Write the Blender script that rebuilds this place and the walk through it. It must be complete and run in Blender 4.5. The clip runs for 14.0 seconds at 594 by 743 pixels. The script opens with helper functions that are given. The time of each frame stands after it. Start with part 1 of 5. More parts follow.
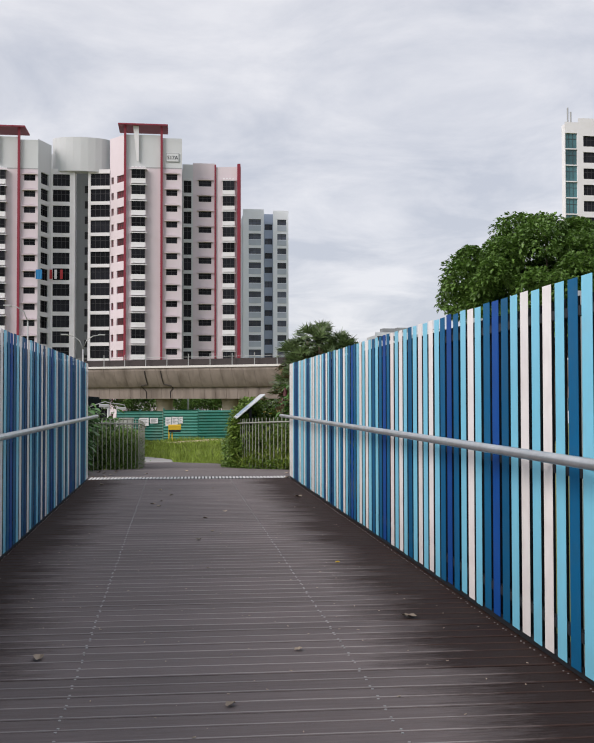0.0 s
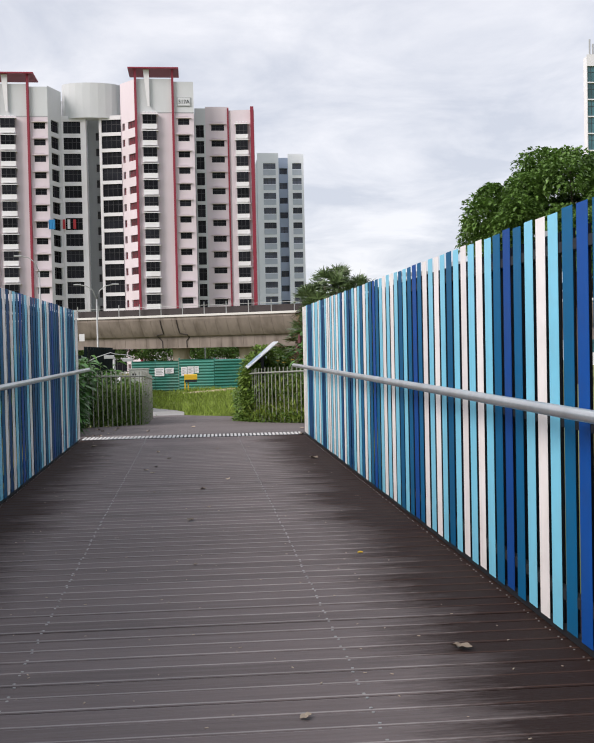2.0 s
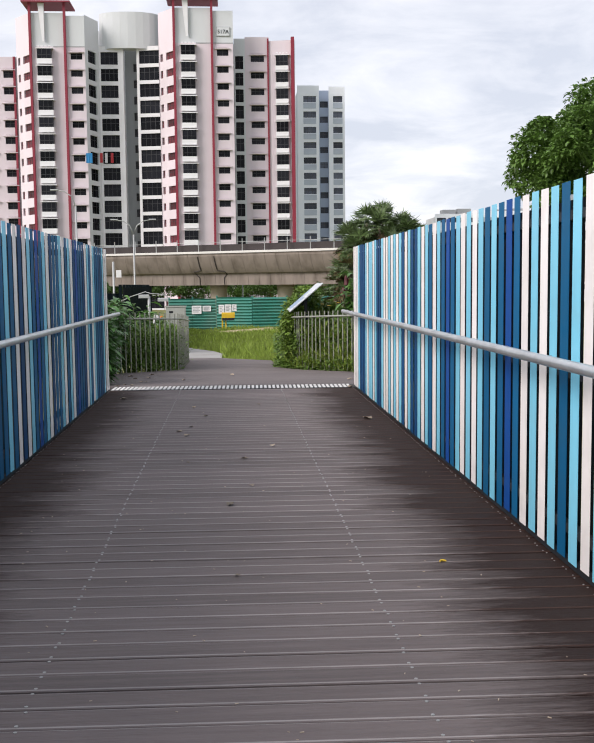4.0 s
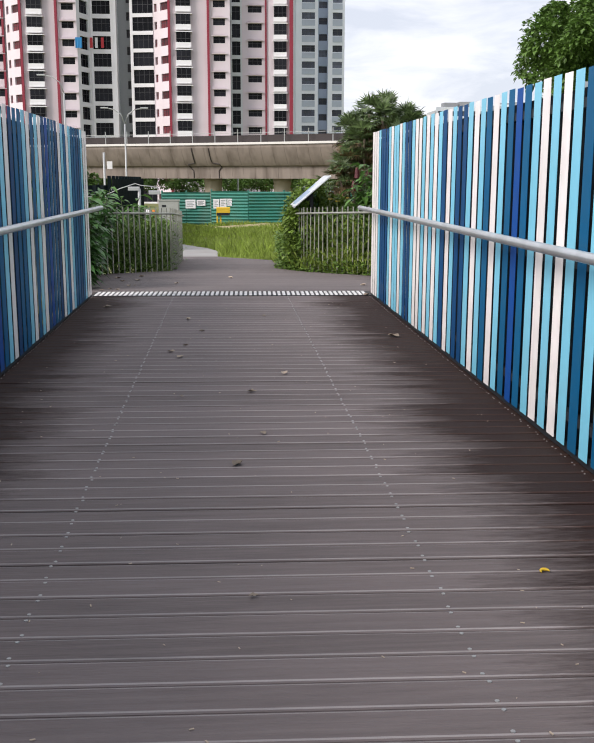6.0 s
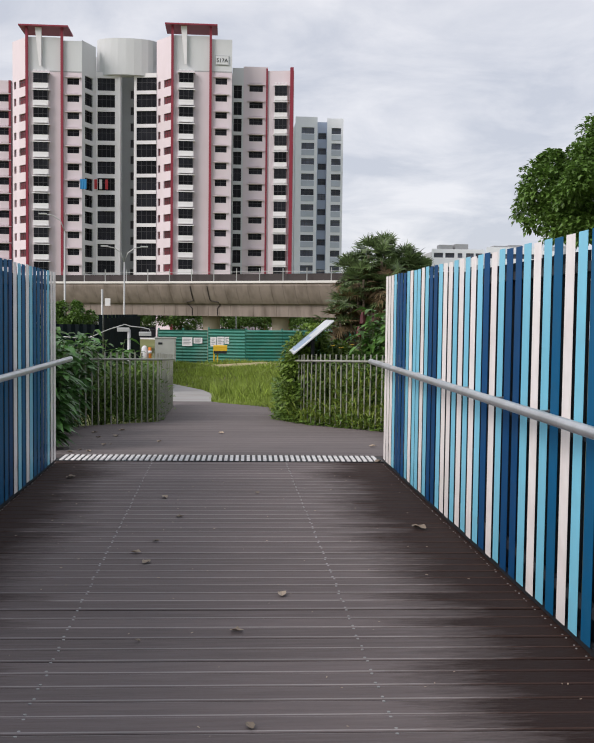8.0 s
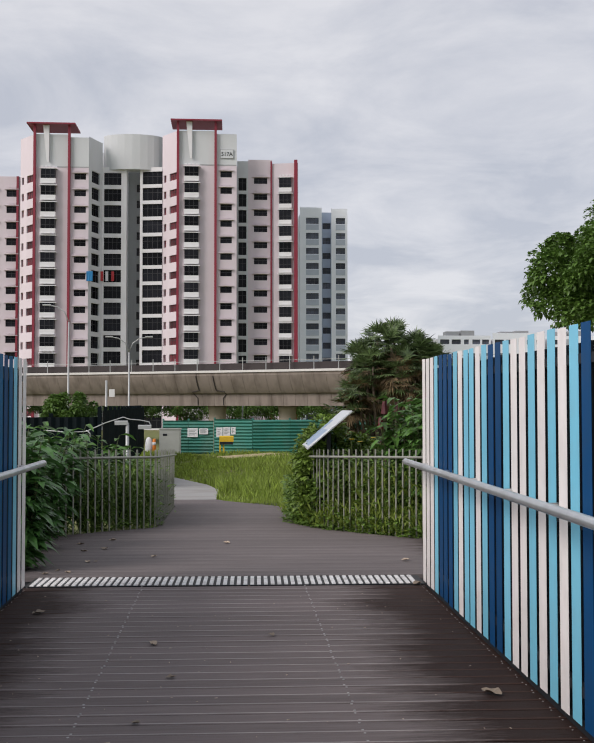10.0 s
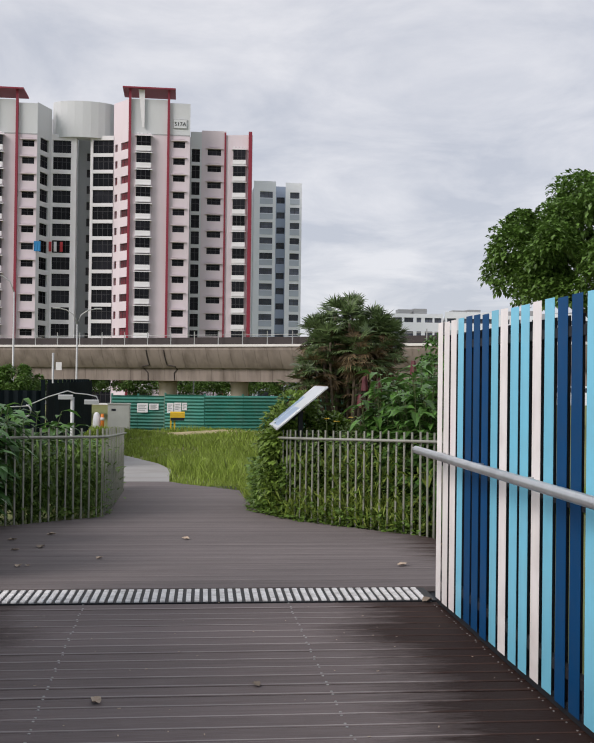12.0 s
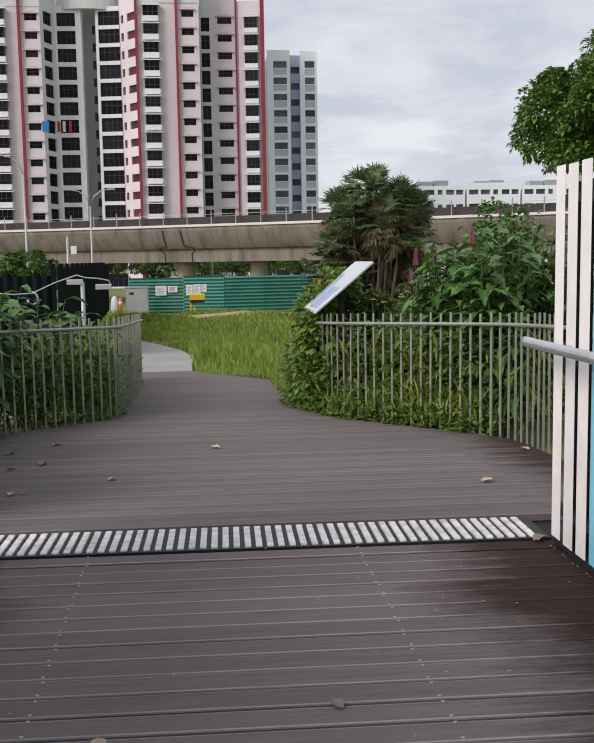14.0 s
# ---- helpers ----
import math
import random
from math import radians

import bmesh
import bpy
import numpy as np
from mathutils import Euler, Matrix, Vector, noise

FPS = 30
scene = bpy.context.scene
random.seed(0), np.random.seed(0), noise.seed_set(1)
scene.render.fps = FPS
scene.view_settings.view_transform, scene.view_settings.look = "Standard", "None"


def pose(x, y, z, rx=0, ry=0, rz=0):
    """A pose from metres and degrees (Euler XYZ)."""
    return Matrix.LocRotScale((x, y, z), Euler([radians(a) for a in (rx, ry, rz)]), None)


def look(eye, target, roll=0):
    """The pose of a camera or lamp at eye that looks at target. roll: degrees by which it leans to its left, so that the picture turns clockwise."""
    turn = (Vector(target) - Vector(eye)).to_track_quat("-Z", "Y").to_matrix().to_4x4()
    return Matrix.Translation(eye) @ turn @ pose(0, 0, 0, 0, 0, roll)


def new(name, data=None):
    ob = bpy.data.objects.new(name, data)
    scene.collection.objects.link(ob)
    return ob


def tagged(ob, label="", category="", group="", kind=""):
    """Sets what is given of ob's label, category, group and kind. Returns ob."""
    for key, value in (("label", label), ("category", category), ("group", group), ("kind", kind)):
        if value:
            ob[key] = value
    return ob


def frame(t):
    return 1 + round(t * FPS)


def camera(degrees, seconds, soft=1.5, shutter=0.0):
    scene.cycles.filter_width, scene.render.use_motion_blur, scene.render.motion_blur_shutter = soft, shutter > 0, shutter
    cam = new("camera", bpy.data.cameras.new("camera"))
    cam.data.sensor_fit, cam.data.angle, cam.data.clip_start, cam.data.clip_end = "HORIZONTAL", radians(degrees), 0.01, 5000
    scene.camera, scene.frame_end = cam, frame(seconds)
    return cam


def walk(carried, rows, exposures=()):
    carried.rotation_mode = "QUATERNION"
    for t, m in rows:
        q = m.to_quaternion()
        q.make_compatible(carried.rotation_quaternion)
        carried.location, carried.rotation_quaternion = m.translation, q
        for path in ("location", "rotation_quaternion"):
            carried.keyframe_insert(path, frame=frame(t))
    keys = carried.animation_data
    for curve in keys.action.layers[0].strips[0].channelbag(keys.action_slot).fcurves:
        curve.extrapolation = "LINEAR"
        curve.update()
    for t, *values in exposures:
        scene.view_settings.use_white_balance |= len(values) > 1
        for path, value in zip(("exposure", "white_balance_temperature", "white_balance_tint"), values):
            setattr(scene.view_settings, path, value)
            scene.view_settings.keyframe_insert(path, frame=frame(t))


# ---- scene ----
cam = camera(34.0, 14.0)

PATH = [
    (0, (-0.185, -17.368, 1.431), (0.063, -15.384, 1.487), -0.1),
    (0.5, (-0.13, -16.901, 1.386), (0.103, -14.929, 1.619), -0.9),
    (1, (-0.067, -16.463, 1.33), (0.167, -14.484, 1.499), -1.2),
    (1.5, (0.025, -16.003, 1.335), (0.251, -14.016, 1.344), -1.1),
    (2, (0.118, -15.54, 1.439), (0.326, -13.552, 1.386), -1.2),
    (2.5, (0.227, -15.098, 1.511), (0.351, -13.104, 1.412), -1.1),
    (2.7, (0.243, -14.937, 1.516), (0.326, -12.941, 1.416), -1.3),
    (4.8, (-0.038, -13.556, 1.544), (0.115, -11.578, 1.294), -0.2),
    (5, (-0.056, -13.372, 1.544), (0.091, -11.395, 1.279), -0.3),
    (5.5, (-0.076, -12.892, 1.525), (0.07, -10.923, 1.204), -0.2),
    (6, (0.01, -12.414, 1.494), (0.15, -10.458, 1.104), 0.1),
    (6.5, (0.062, -11.921, 1.485), (0.198, -9.974, 1.049), 1.2),
    (7, (0.109, -11.448, 1.512), (0.252, -9.501, 1.079), 1.5),
    (7.5, (0.123, -10.971, 1.551), (0.267, -8.998, 1.259), 1.6),
    (8, (0.1, -10.557, 1.622), (0.248, -8.566, 1.507), 0.7),
    (8.2, (0.105, -10.369, 1.6), (0.256, -8.376, 1.516), 0.6),
    (10.3, (0.114, -8.523, 1.656), (0.247, -6.53, 1.754), -0.1),
    (10.5, (0.062, -8.351, 1.655), (0.205, -6.36, 1.776), 0.3),
    (11, (0.071, -7.912, 1.681), (0.244, -5.925, 1.828), 1.1),
    (11.5, (0.005, -7.444, 1.674), (0.218, -5.461, 1.83), 0.9),
    (12, (-0.017, -6.959, 1.623), (0.219, -4.973, 1.642), 0.7),
    (12.5, (-0.035, -6.438, 1.548), (0.198, -4.457, 1.404), 0.4),
    (13, (-0.028, -5.977, 1.525), (0.203, -4.007, 1.272), -0.1),
    (13.5, (-0.016, -5.541, 1.553), (0.201, -3.57, 1.294), -0.6),
    (14, (-0.05, -5.084, 1.592), (0.144, -3.107, 1.362), -0.9),
]
walk(cam, [(t, look(eye, target, roll)) for t, eye, target, roll in PATH],
     exposures=[(t, e, 6420, 13) for t, e in ((0, 0.0), (1.0, 0.05), (2.0, 0.2), (5, 0.36), (6.5, 0.41), (7, 0.26), (8, 0.05), (11, -0.17), (12, -0.06), (12.5, 0.06), (13, 0.25), (13.5, 0.2), (14, 0.0))])

# ---- world, sun ----
SUN_EL, SUN_AZ = 34, 120      # the sun stands behind to the left, veiled by cloud
w = bpy.data.worlds.new("sky")
scene.world = w
w.use_nodes = True
wn, wl = w.node_tree.nodes, w.node_tree.links
wn.clear()


def wnode(kind, **kw):
    n = wn.new(kind)
    for k, v in kw.items():
        n.inputs[k].default_value = v
    return n


sky = wn.new("ShaderNodeTexSky")
sky.sky_type, sky.sun_disc = "NISHITA", False
sky.sun_elevation, sky.sun_rotation = radians(SUN_EL), radians(-SUN_AZ)
tc = wn.new("ShaderNodeTexCoord")
sep = wn.new("ShaderNodeSeparateXYZ")
wl.new(tc.outputs["Generated"], sep.inputs[0])
zz = wn.new("ShaderNodeMath"); zz.operation = "MAXIMUM"; zz.inputs[1].default_value = 0.0
wl.new(sep.outputs["Z"], zz.inputs[0])
za = wn.new("ShaderNodeMath"); za.operation = "ADD"; za.inputs[1].default_value = 0.16
wl.new(zz.outputs[0], za.inputs[0])
inv = wn.new("ShaderNodeMath"); inv.operation = "DIVIDE"; inv.inputs[0].default_value = 1.0
wl.new(za.outputs[0], inv.inputs[1])
scl = wn.new("ShaderNodeVectorMath"); scl.operation = "SCALE"
wl.new(tc.outputs["Generated"], scl.inputs[0]); wl.new(inv.outputs[0], scl.inputs["Scale"])
n1 = wnode("ShaderNodeTexNoise", Scale=2.1, Detail=9.0, Roughness=0.58, Distortion=0.35)
wl.new(scl.outputs[0], n1.inputs["Vector"])
ramp = wn.new("ShaderNodeValToRGB")
ramp.color_ramp.elements[0].position, ramp.color_ramp.elements[0].color = 0.38, (0.63, 0.665, 0.73, 1)
ramp.color_ramp.elements[1].position, ramp.color_ramp.elements[1].color = 0.64, (0.90, 0.91, 0.93, 1)
wl.new(n1.outputs["Fac"], ramp.inputs[0])
bg1 = wn.new("ShaderNodeBackground"); bg1.inputs["Strength"].default_value = 0.10
wl.new(sky.outputs[0], bg1.inputs["Color"])
bg2 = wn.new("ShaderNodeBackground"); bg2.inputs["Strength"].default_value = 0.97
wl.new(ramp.outputs[0], bg2.inputs["Color"])
mixw = wn.new("ShaderNodeMixShader"); mixw.inputs[0].default_value = 0.88
wl.new(bg1.outputs[0], mixw.inputs[1]); wl.new(bg2.outputs[0], mixw.inputs[2])
wo = wn.new("ShaderNodeOutputWorld")
wl.new(mixw.outputs[0], wo.inputs[0])

sun = new("sun", bpy.data.lights.new("sun", "SUN"))
sun.data.energy, sun.data.angle, sun.data.color = 2.9, radians(32), (1.0, 0.93, 0.86)
e, a = radians(SUN_EL), radians(SUN_AZ)
sun.matrix_world = look((-math.sin(a) * math.cos(e) * 50, math.cos(a) * math.cos(e) * 50, math.sin(e) * 50), (0, 0, 0))


# ---- materials ----
def mat(name, base, rough=0.6, metal=0.0, var=0.12, scale=6.0, bump=0.0, bscale=60.0, rnd=0.0, island=0.0, spec=0.5,
        dirt=None, dirt_scale=1.5, dirt_amount=0.5, stretch=(1, 1, 1), transl=0.0):
    """Painted, mineral or plant surface: base colour varied at two scales, with grime, bump and a random shade for each piece."""
    m = bpy.data.materials.new(name)
    m.use_nodes = True
    n, l = m.node_tree.nodes, m.node_tree.links
    p = n["Principled BSDF"]
    p.inputs["Roughness"].default_value, p.inputs["Metallic"].default_value = rough, metal
    p.inputs["Specular IOR Level"].default_value = spec
    geo = n.new("ShaderNodeNewGeometry")
    mp = n.new("ShaderNodeMapping"); mp.inputs["Scale"].default_value = stretch
    l.new(geo.outputs["Position"], mp.inputs[0])

    def noise_tex(s, d=5.0):
        t = n.new("ShaderNodeTexNoise")
        t.inputs["Scale"].default_value, t.inputs["Detail"].default_value = s, d
        l.new(mp.outputs[0], t.inputs["Vector"])
        return t
    big, fine = noise_tex(scale), noise_tex(scale * 9)
    val = n.new("ShaderNodeMath"); val.operation = "MULTIPLY_ADD"
    val.inputs[1].default_value, val.inputs[2].default_value = 2.4 * var, 1 - 1.2 * var
    l.new(big.outputs["Fac"], val.inputs[0])
    v2 = n.new("ShaderNodeMath"); v2.operation = "MULTIPLY_ADD"
    v2.inputs[1].default_value = 1.2 * var
    l.new(fine.outputs["Fac"], v2.inputs[0]); l.new(val.outputs[0], v2.inputs[2])
    sub = n.new("ShaderNodeMath"); sub.operation = "SUBTRACT"; sub.inputs[1].default_value = 0.6 * var
    l.new(v2.outputs[0], sub.inputs[0])
    last = sub.outputs[0]
    for amount, src in ((rnd, "o"), (island, "i")):
        if amount:
            if src == "o":
                info = n.new("ShaderNodeObjectInfo"); out = info.outputs["Random"]
            else:
                out = geo.outputs["Random Per Island"]
            r = n.new("ShaderNodeMath"); r.operation = "MULTIPLY_ADD"
            r.inputs[1].default_value, r.inputs[2].default_value = 2 * amount, 1 - amount
            l.new(out, r.inputs[0])
            q = n.new("ShaderNodeMath"); q.operation = "MULTIPLY"
            l.new(last, q.inputs[0]); l.new(r.outputs[0], q.inputs[1])
            last = q.outputs[0]
    col = n.new("ShaderNodeVectorMath"); col.operation = "SCALE"
    col.inputs[0].default_value = base
    l.new(last, col.inputs["Scale"])
    out = col.outputs[0]
    if dirt:
        dn = noise_tex(dirt_scale, 8)
        rr = n.new("ShaderNodeValToRGB")
        rr.color_ramp.elements[0].position, rr.color_ramp.elements[1].position = 0.45, 0.72
        l.new(dn.outputs["Fac"], rr.inputs[0])
        am = n.new("ShaderNodeMath"); am.operation = "MULTIPLY"; am.inputs[1].default_value = dirt_amount
        l.new(rr.outputs[0], am.inputs[0])
        mx = n.new("ShaderNodeMix"); mx.data_type = "RGBA"
        mx.inputs[7].default_value = (*dirt, 1)
        l.new(am.outputs[0], mx.inputs[0]); l.new(out, mx.inputs[6])
        out = mx.outputs[2]
    l.new(out, p.inputs["Base Color"])
    if bump:
        bt = noise_tex(bscale, 4)
        b = n.new("ShaderNodeBump"); b.inputs["Strength"].default_value, b.inputs["Distance"].default_value = bump, 0.01
        l.new(bt.outputs["Fac"], b.inputs["Height"]); l.new(b.outputs[0], p.inputs["Normal"])
    if transl:
        tr = n.new("ShaderNodeBsdfTranslucent")
        l.new(out, tr.inputs[0])
        ms = n.new("ShaderNodeMixShader"); ms.inputs[0].default_value = transl
        l.new(p.outputs[0], ms.inputs[1]); l.new(tr.outputs[0], ms.inputs[2])
        l.new(ms.outputs[0], n["Material Output"].inputs[0])
    return m


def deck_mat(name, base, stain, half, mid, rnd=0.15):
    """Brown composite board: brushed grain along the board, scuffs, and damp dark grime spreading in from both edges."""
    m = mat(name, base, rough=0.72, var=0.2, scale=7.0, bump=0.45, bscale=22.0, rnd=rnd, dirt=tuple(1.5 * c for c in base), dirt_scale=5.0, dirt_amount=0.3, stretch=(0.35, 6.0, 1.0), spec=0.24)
    n, l = m.node_tree.nodes, m.node_tree.links
    p = n["Principled BSDF"]
    src = p.inputs["Base Color"].links[0].from_socket
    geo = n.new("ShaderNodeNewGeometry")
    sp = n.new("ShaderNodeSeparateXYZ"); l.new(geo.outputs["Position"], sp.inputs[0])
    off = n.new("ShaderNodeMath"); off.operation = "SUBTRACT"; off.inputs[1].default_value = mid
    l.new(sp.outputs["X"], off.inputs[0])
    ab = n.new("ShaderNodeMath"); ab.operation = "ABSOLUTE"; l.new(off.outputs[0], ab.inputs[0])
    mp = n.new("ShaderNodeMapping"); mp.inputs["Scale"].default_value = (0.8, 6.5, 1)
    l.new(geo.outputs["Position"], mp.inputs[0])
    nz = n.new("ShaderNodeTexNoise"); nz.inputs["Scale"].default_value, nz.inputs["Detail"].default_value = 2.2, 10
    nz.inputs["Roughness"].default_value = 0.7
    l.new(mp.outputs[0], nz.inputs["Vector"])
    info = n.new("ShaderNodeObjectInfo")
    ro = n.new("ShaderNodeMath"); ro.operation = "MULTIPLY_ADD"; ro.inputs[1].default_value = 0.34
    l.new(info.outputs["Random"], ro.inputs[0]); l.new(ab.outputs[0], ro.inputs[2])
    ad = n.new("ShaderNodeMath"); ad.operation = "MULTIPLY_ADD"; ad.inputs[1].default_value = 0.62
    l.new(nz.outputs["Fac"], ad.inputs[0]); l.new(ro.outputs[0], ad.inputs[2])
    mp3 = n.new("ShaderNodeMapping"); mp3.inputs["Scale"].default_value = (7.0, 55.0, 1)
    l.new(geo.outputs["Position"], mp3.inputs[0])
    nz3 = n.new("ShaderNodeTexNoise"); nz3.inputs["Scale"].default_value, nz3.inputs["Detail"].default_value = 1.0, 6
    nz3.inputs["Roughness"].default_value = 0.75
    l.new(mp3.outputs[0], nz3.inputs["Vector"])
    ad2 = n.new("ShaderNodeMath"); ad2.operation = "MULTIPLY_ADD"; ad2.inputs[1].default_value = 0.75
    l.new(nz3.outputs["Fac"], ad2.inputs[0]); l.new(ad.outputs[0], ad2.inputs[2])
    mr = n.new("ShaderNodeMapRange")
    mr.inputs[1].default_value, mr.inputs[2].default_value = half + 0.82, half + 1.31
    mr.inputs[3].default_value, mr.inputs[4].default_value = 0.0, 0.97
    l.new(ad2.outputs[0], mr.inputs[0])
    # scuffed pale scratches and dull blotches trodden into the boards
    for k, (sc, size, lo, hi, amount, tone) in enumerate((((0.6, 1.4, 1.0), 3.2, 0.50, 0.75, 0.22, 0.75), ((0.5, 5.0, 1.0), 7.0, 0.54, 0.74, 0.28, 1.35), ((9.0, 2.0, 1.0), 5.0, 0.68, 0.76, 0.22, 1.5), ((1.0, 1.0, 1.0), 60.0, 0.62, 0.70, 0.30, 1.5))):
        m2 = n.new("ShaderNodeMapping"); m2.inputs["Scale"].default_value = sc
        m2.inputs["Rotation"].default_value = (0, 0, 0.5 * (k == 2))
        l.new(geo.outputs["Position"], m2.inputs[0])
        t2 = n.new("ShaderNodeTexNoise"); t2.inputs["Scale"].default_value, t2.inputs["Detail"].default_value = size, 6
        t2.inputs["Roughness"].default_value = 0.68
        l.new(m2.outputs[0], t2.inputs["Vector"])
        r2 = n.new("ShaderNodeMapRange"); r2.inputs[1].default_value, r2.inputs[2].default_value, r2.inputs[4].default_value = lo, hi, amount
        l.new(t2.outputs["Fac"], r2.inputs[0])
        x2 = n.new("ShaderNodeMix"); x2.data_type = "RGBA"; x2.inputs[7].default_value = (*(c * tone for c in base), 1)
        l.new(r2.outputs[0], x2.inputs[0]); l.new(src, x2.inputs[6])
        src = x2.outputs[2]
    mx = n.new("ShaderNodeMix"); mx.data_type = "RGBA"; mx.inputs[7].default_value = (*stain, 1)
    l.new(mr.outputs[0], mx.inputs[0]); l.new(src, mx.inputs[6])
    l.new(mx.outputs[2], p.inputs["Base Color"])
    return m


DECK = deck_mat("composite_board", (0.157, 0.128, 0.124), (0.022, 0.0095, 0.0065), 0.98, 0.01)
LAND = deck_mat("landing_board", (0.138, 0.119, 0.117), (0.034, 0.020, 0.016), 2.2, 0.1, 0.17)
LIP = deck_mat("pale_board_edge", (0.31, 0.275, 0.268), (0.050, 0.024, 0.017), 0.98, 0.01)
LLIP = deck_mat("pale_landing_edge", (0.172, 0.149, 0.146), (0.034, 0.020, 0.016), 2.2, 0.1, 0.17)
SCREW = mat("screw_steel", (0.42, 0.41, 0.40), rough=0.5, metal=0.6)
RIB = mat("rib_grey", (0.72, 0.71, 0.70), rough=0.5, var=0.2, scale=8, dirt=(0.2, 0.18, 0.17), dirt_scale=12)
RIBBASE = mat("rib_base_black", (0.03, 0.03, 0.03), rough=0.7)
PAINT = {
    "W": mat("paint_white", (0.84, 0.80, 0.78), rough=0.35, var=0.05, scale=2.5, dirt=(0.5, 0.45, 0.42), dirt_scale=5, dirt_amount=0.3, rnd=0.05),
    "L": mat("paint_light_blue", (0.19, 0.56, 0.74), rough=0.35, var=0.05, scale=2.5, rnd=0.06, dirt=(0.22, 0.42, 0.52), dirt_scale=6, dirt_amount=0.22),
    "D": mat("paint_teal_blue", (0.003, 0.098, 0.225), rough=0.5, spec=0.15, var=0.08, scale=2.5, rnd=0.1, dirt=(0.02, 0.09, 0.16), dirt_scale=6, dirt_amount=0.3),
    "N": mat("paint_navy", (0.003, 0.056, 0.165), rough=0.5, spec=0.15, var=0.08, scale=2.5, rnd=0.1, dirt=(0.02, 0.06, 0.13), dirt_scale=6, dirt_amount=0.3),
    "B": mat("paint_royal_blue", (0.005, 0.062, 0.27), rough=0.5, spec=0.15, var=0.08, scale=2.5, rnd=0.1, dirt=(0.02, 0.06, 0.18), dirt_scale=6, dirt_amount=0.3),
}
# near-black holds the shade on the inner face of the back slats
BACKS = mat("back_slat_shade", (0.005, 0.006, 0.010), spec=0.15, rough=0.6, var=0.2, scale=3)
GALV = mat("galvanised_steel", (0.62, 0.64, 0.65), rough=0.34, metal=0.75, var=0.12, scale=9, bump=0.05, dirt=(0.35, 0.35, 0.34), dirt_scale=4, dirt_amount=0.4)
DARKST = mat("dark_steel", (0.022, 0.024, 0.028), rough=0.6, metal=0.1, spec=0.2)
BARRIER = mat("dull_grey_steel", (0.34, 0.345, 0.30), rough=0.45, metal=0.45, var=0.18, scale=5, dirt=(0.12, 0.11, 0.09), dirt_scale=5, dirt_amount=0.5)
SOIL = mat("grass_soil", (0.15, 0.17, 0.05), rough=0.95, var=0.3, scale=0.7, dirt=(0.20, 0.16, 0.07), dirt_scale=0.25, dirt_amount=0.6, bump=0.4, bscale=12)
SANDM = mat("sandy_soil", (0.42, 0.34, 0.20), rough=0.95, var=0.25, scale=1.5, bump=0.5, bscale=15, dirt=(0.24, 0.24, 0.09), dirt_scale=1.2, dirt_amount=0.5)
PATHC = mat("path_concrete", (0.315, 0.310, 0.300), rough=0.85, var=0.12, scale=1.2, bump=0.2, bscale=40, dirt=(0.24, 0.22, 0.2), dirt_scale=0.8, dirt_amount=0.5)
CONC = mat("viaduct_concrete", (0.235, 0.196, 0.172), rough=0.85, var=0.16, scale=0.35, dirt=(0.095, 0.075, 0.06), dirt_scale=0.9, dirt_amount=0.75, stretch=(1, 1, 0.25))
# lighter than the girder concrete: the light on the piers is in the colour
PIERC = mat("pier_concrete_lit", (0.46, 0.40, 0.34), rough=0.85, var=0.14, scale=0.5, dirt=(0.2, 0.17, 0.14), dirt_scale=0.7, dirt_amount=0.5, stretch=(1, 1, 0.3))
CONCW = mat("parapet_white", (0.62, 0.60, 0.58), rough=0.8, var=0.1, scale=0.5)
TRACK = mat("track_dark", (0.045, 0.036, 0.036), rough=0.8, var=0.2)
GREEN = mat("hoarding_green", (0.032, 0.185, 0.145), rough=0.5, var=0.2, scale=1.0, rnd=0.2, dirt=(0.12, 0.22, 0.18), dirt_scale=0.9, dirt_amount=0.5)
BLACKH = mat("hoarding_black_green", (0.003, 0.007, 0.009), spec=0.1, rough=0.6, var=0.2, scale=2, rnd=0.15)
WPINK = mat("wall_pink_white", (0.665, 0.59, 0.63), rough=0.85, var=0.05, scale=0.25, dirt=(0.5, 0.44, 0.44), dirt_scale=0.2, dirt_amount=0.35, stretch=(1, 1, 0.3))
WGREY = mat("wall_pale_grey", (0.61, 0.63, 0.645), rough=0.85, var=0.05, scale=0.25, dirt=(0.48, 0.5, 0.5), dirt_scale=0.2, dirt_amount=0.35, stretch=(1, 1, 0.3))
WWHITE = mat("wall_white", (0.77, 0.765, 0.785), rough=0.85, var=0.05, scale=0.25, dirt=(0.6, 0.58, 0.56), dirt_scale=0.3, dirt_amount=0.3)
WPALE = mat("wall_pale_blue", (0.84, 0.87, 0.92), rough=0.85, var=0.05, scale=0.25)
WMIDB = mat("spandrel_blue_grey", (0.48, 0.53, 0.61), rough=0.8, var=0.1, scale=0.5)
GLASSB = mat("window_glass_blue", (0.09, 0.10, 0.13), rough=0.25, var=0.6, scale=0.6, rnd=0.6, spec=0.2)
WBLUE = mat("wall_blue_grey", (0.40, 0.47, 0.60), rough=0.85, var=0.05, scale=0.25)
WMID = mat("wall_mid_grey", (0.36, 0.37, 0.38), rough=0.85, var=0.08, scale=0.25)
RED = mat("paint_red", (0.25, 0.020, 0.042), rough=0.6, var=0.1, scale=0.6)
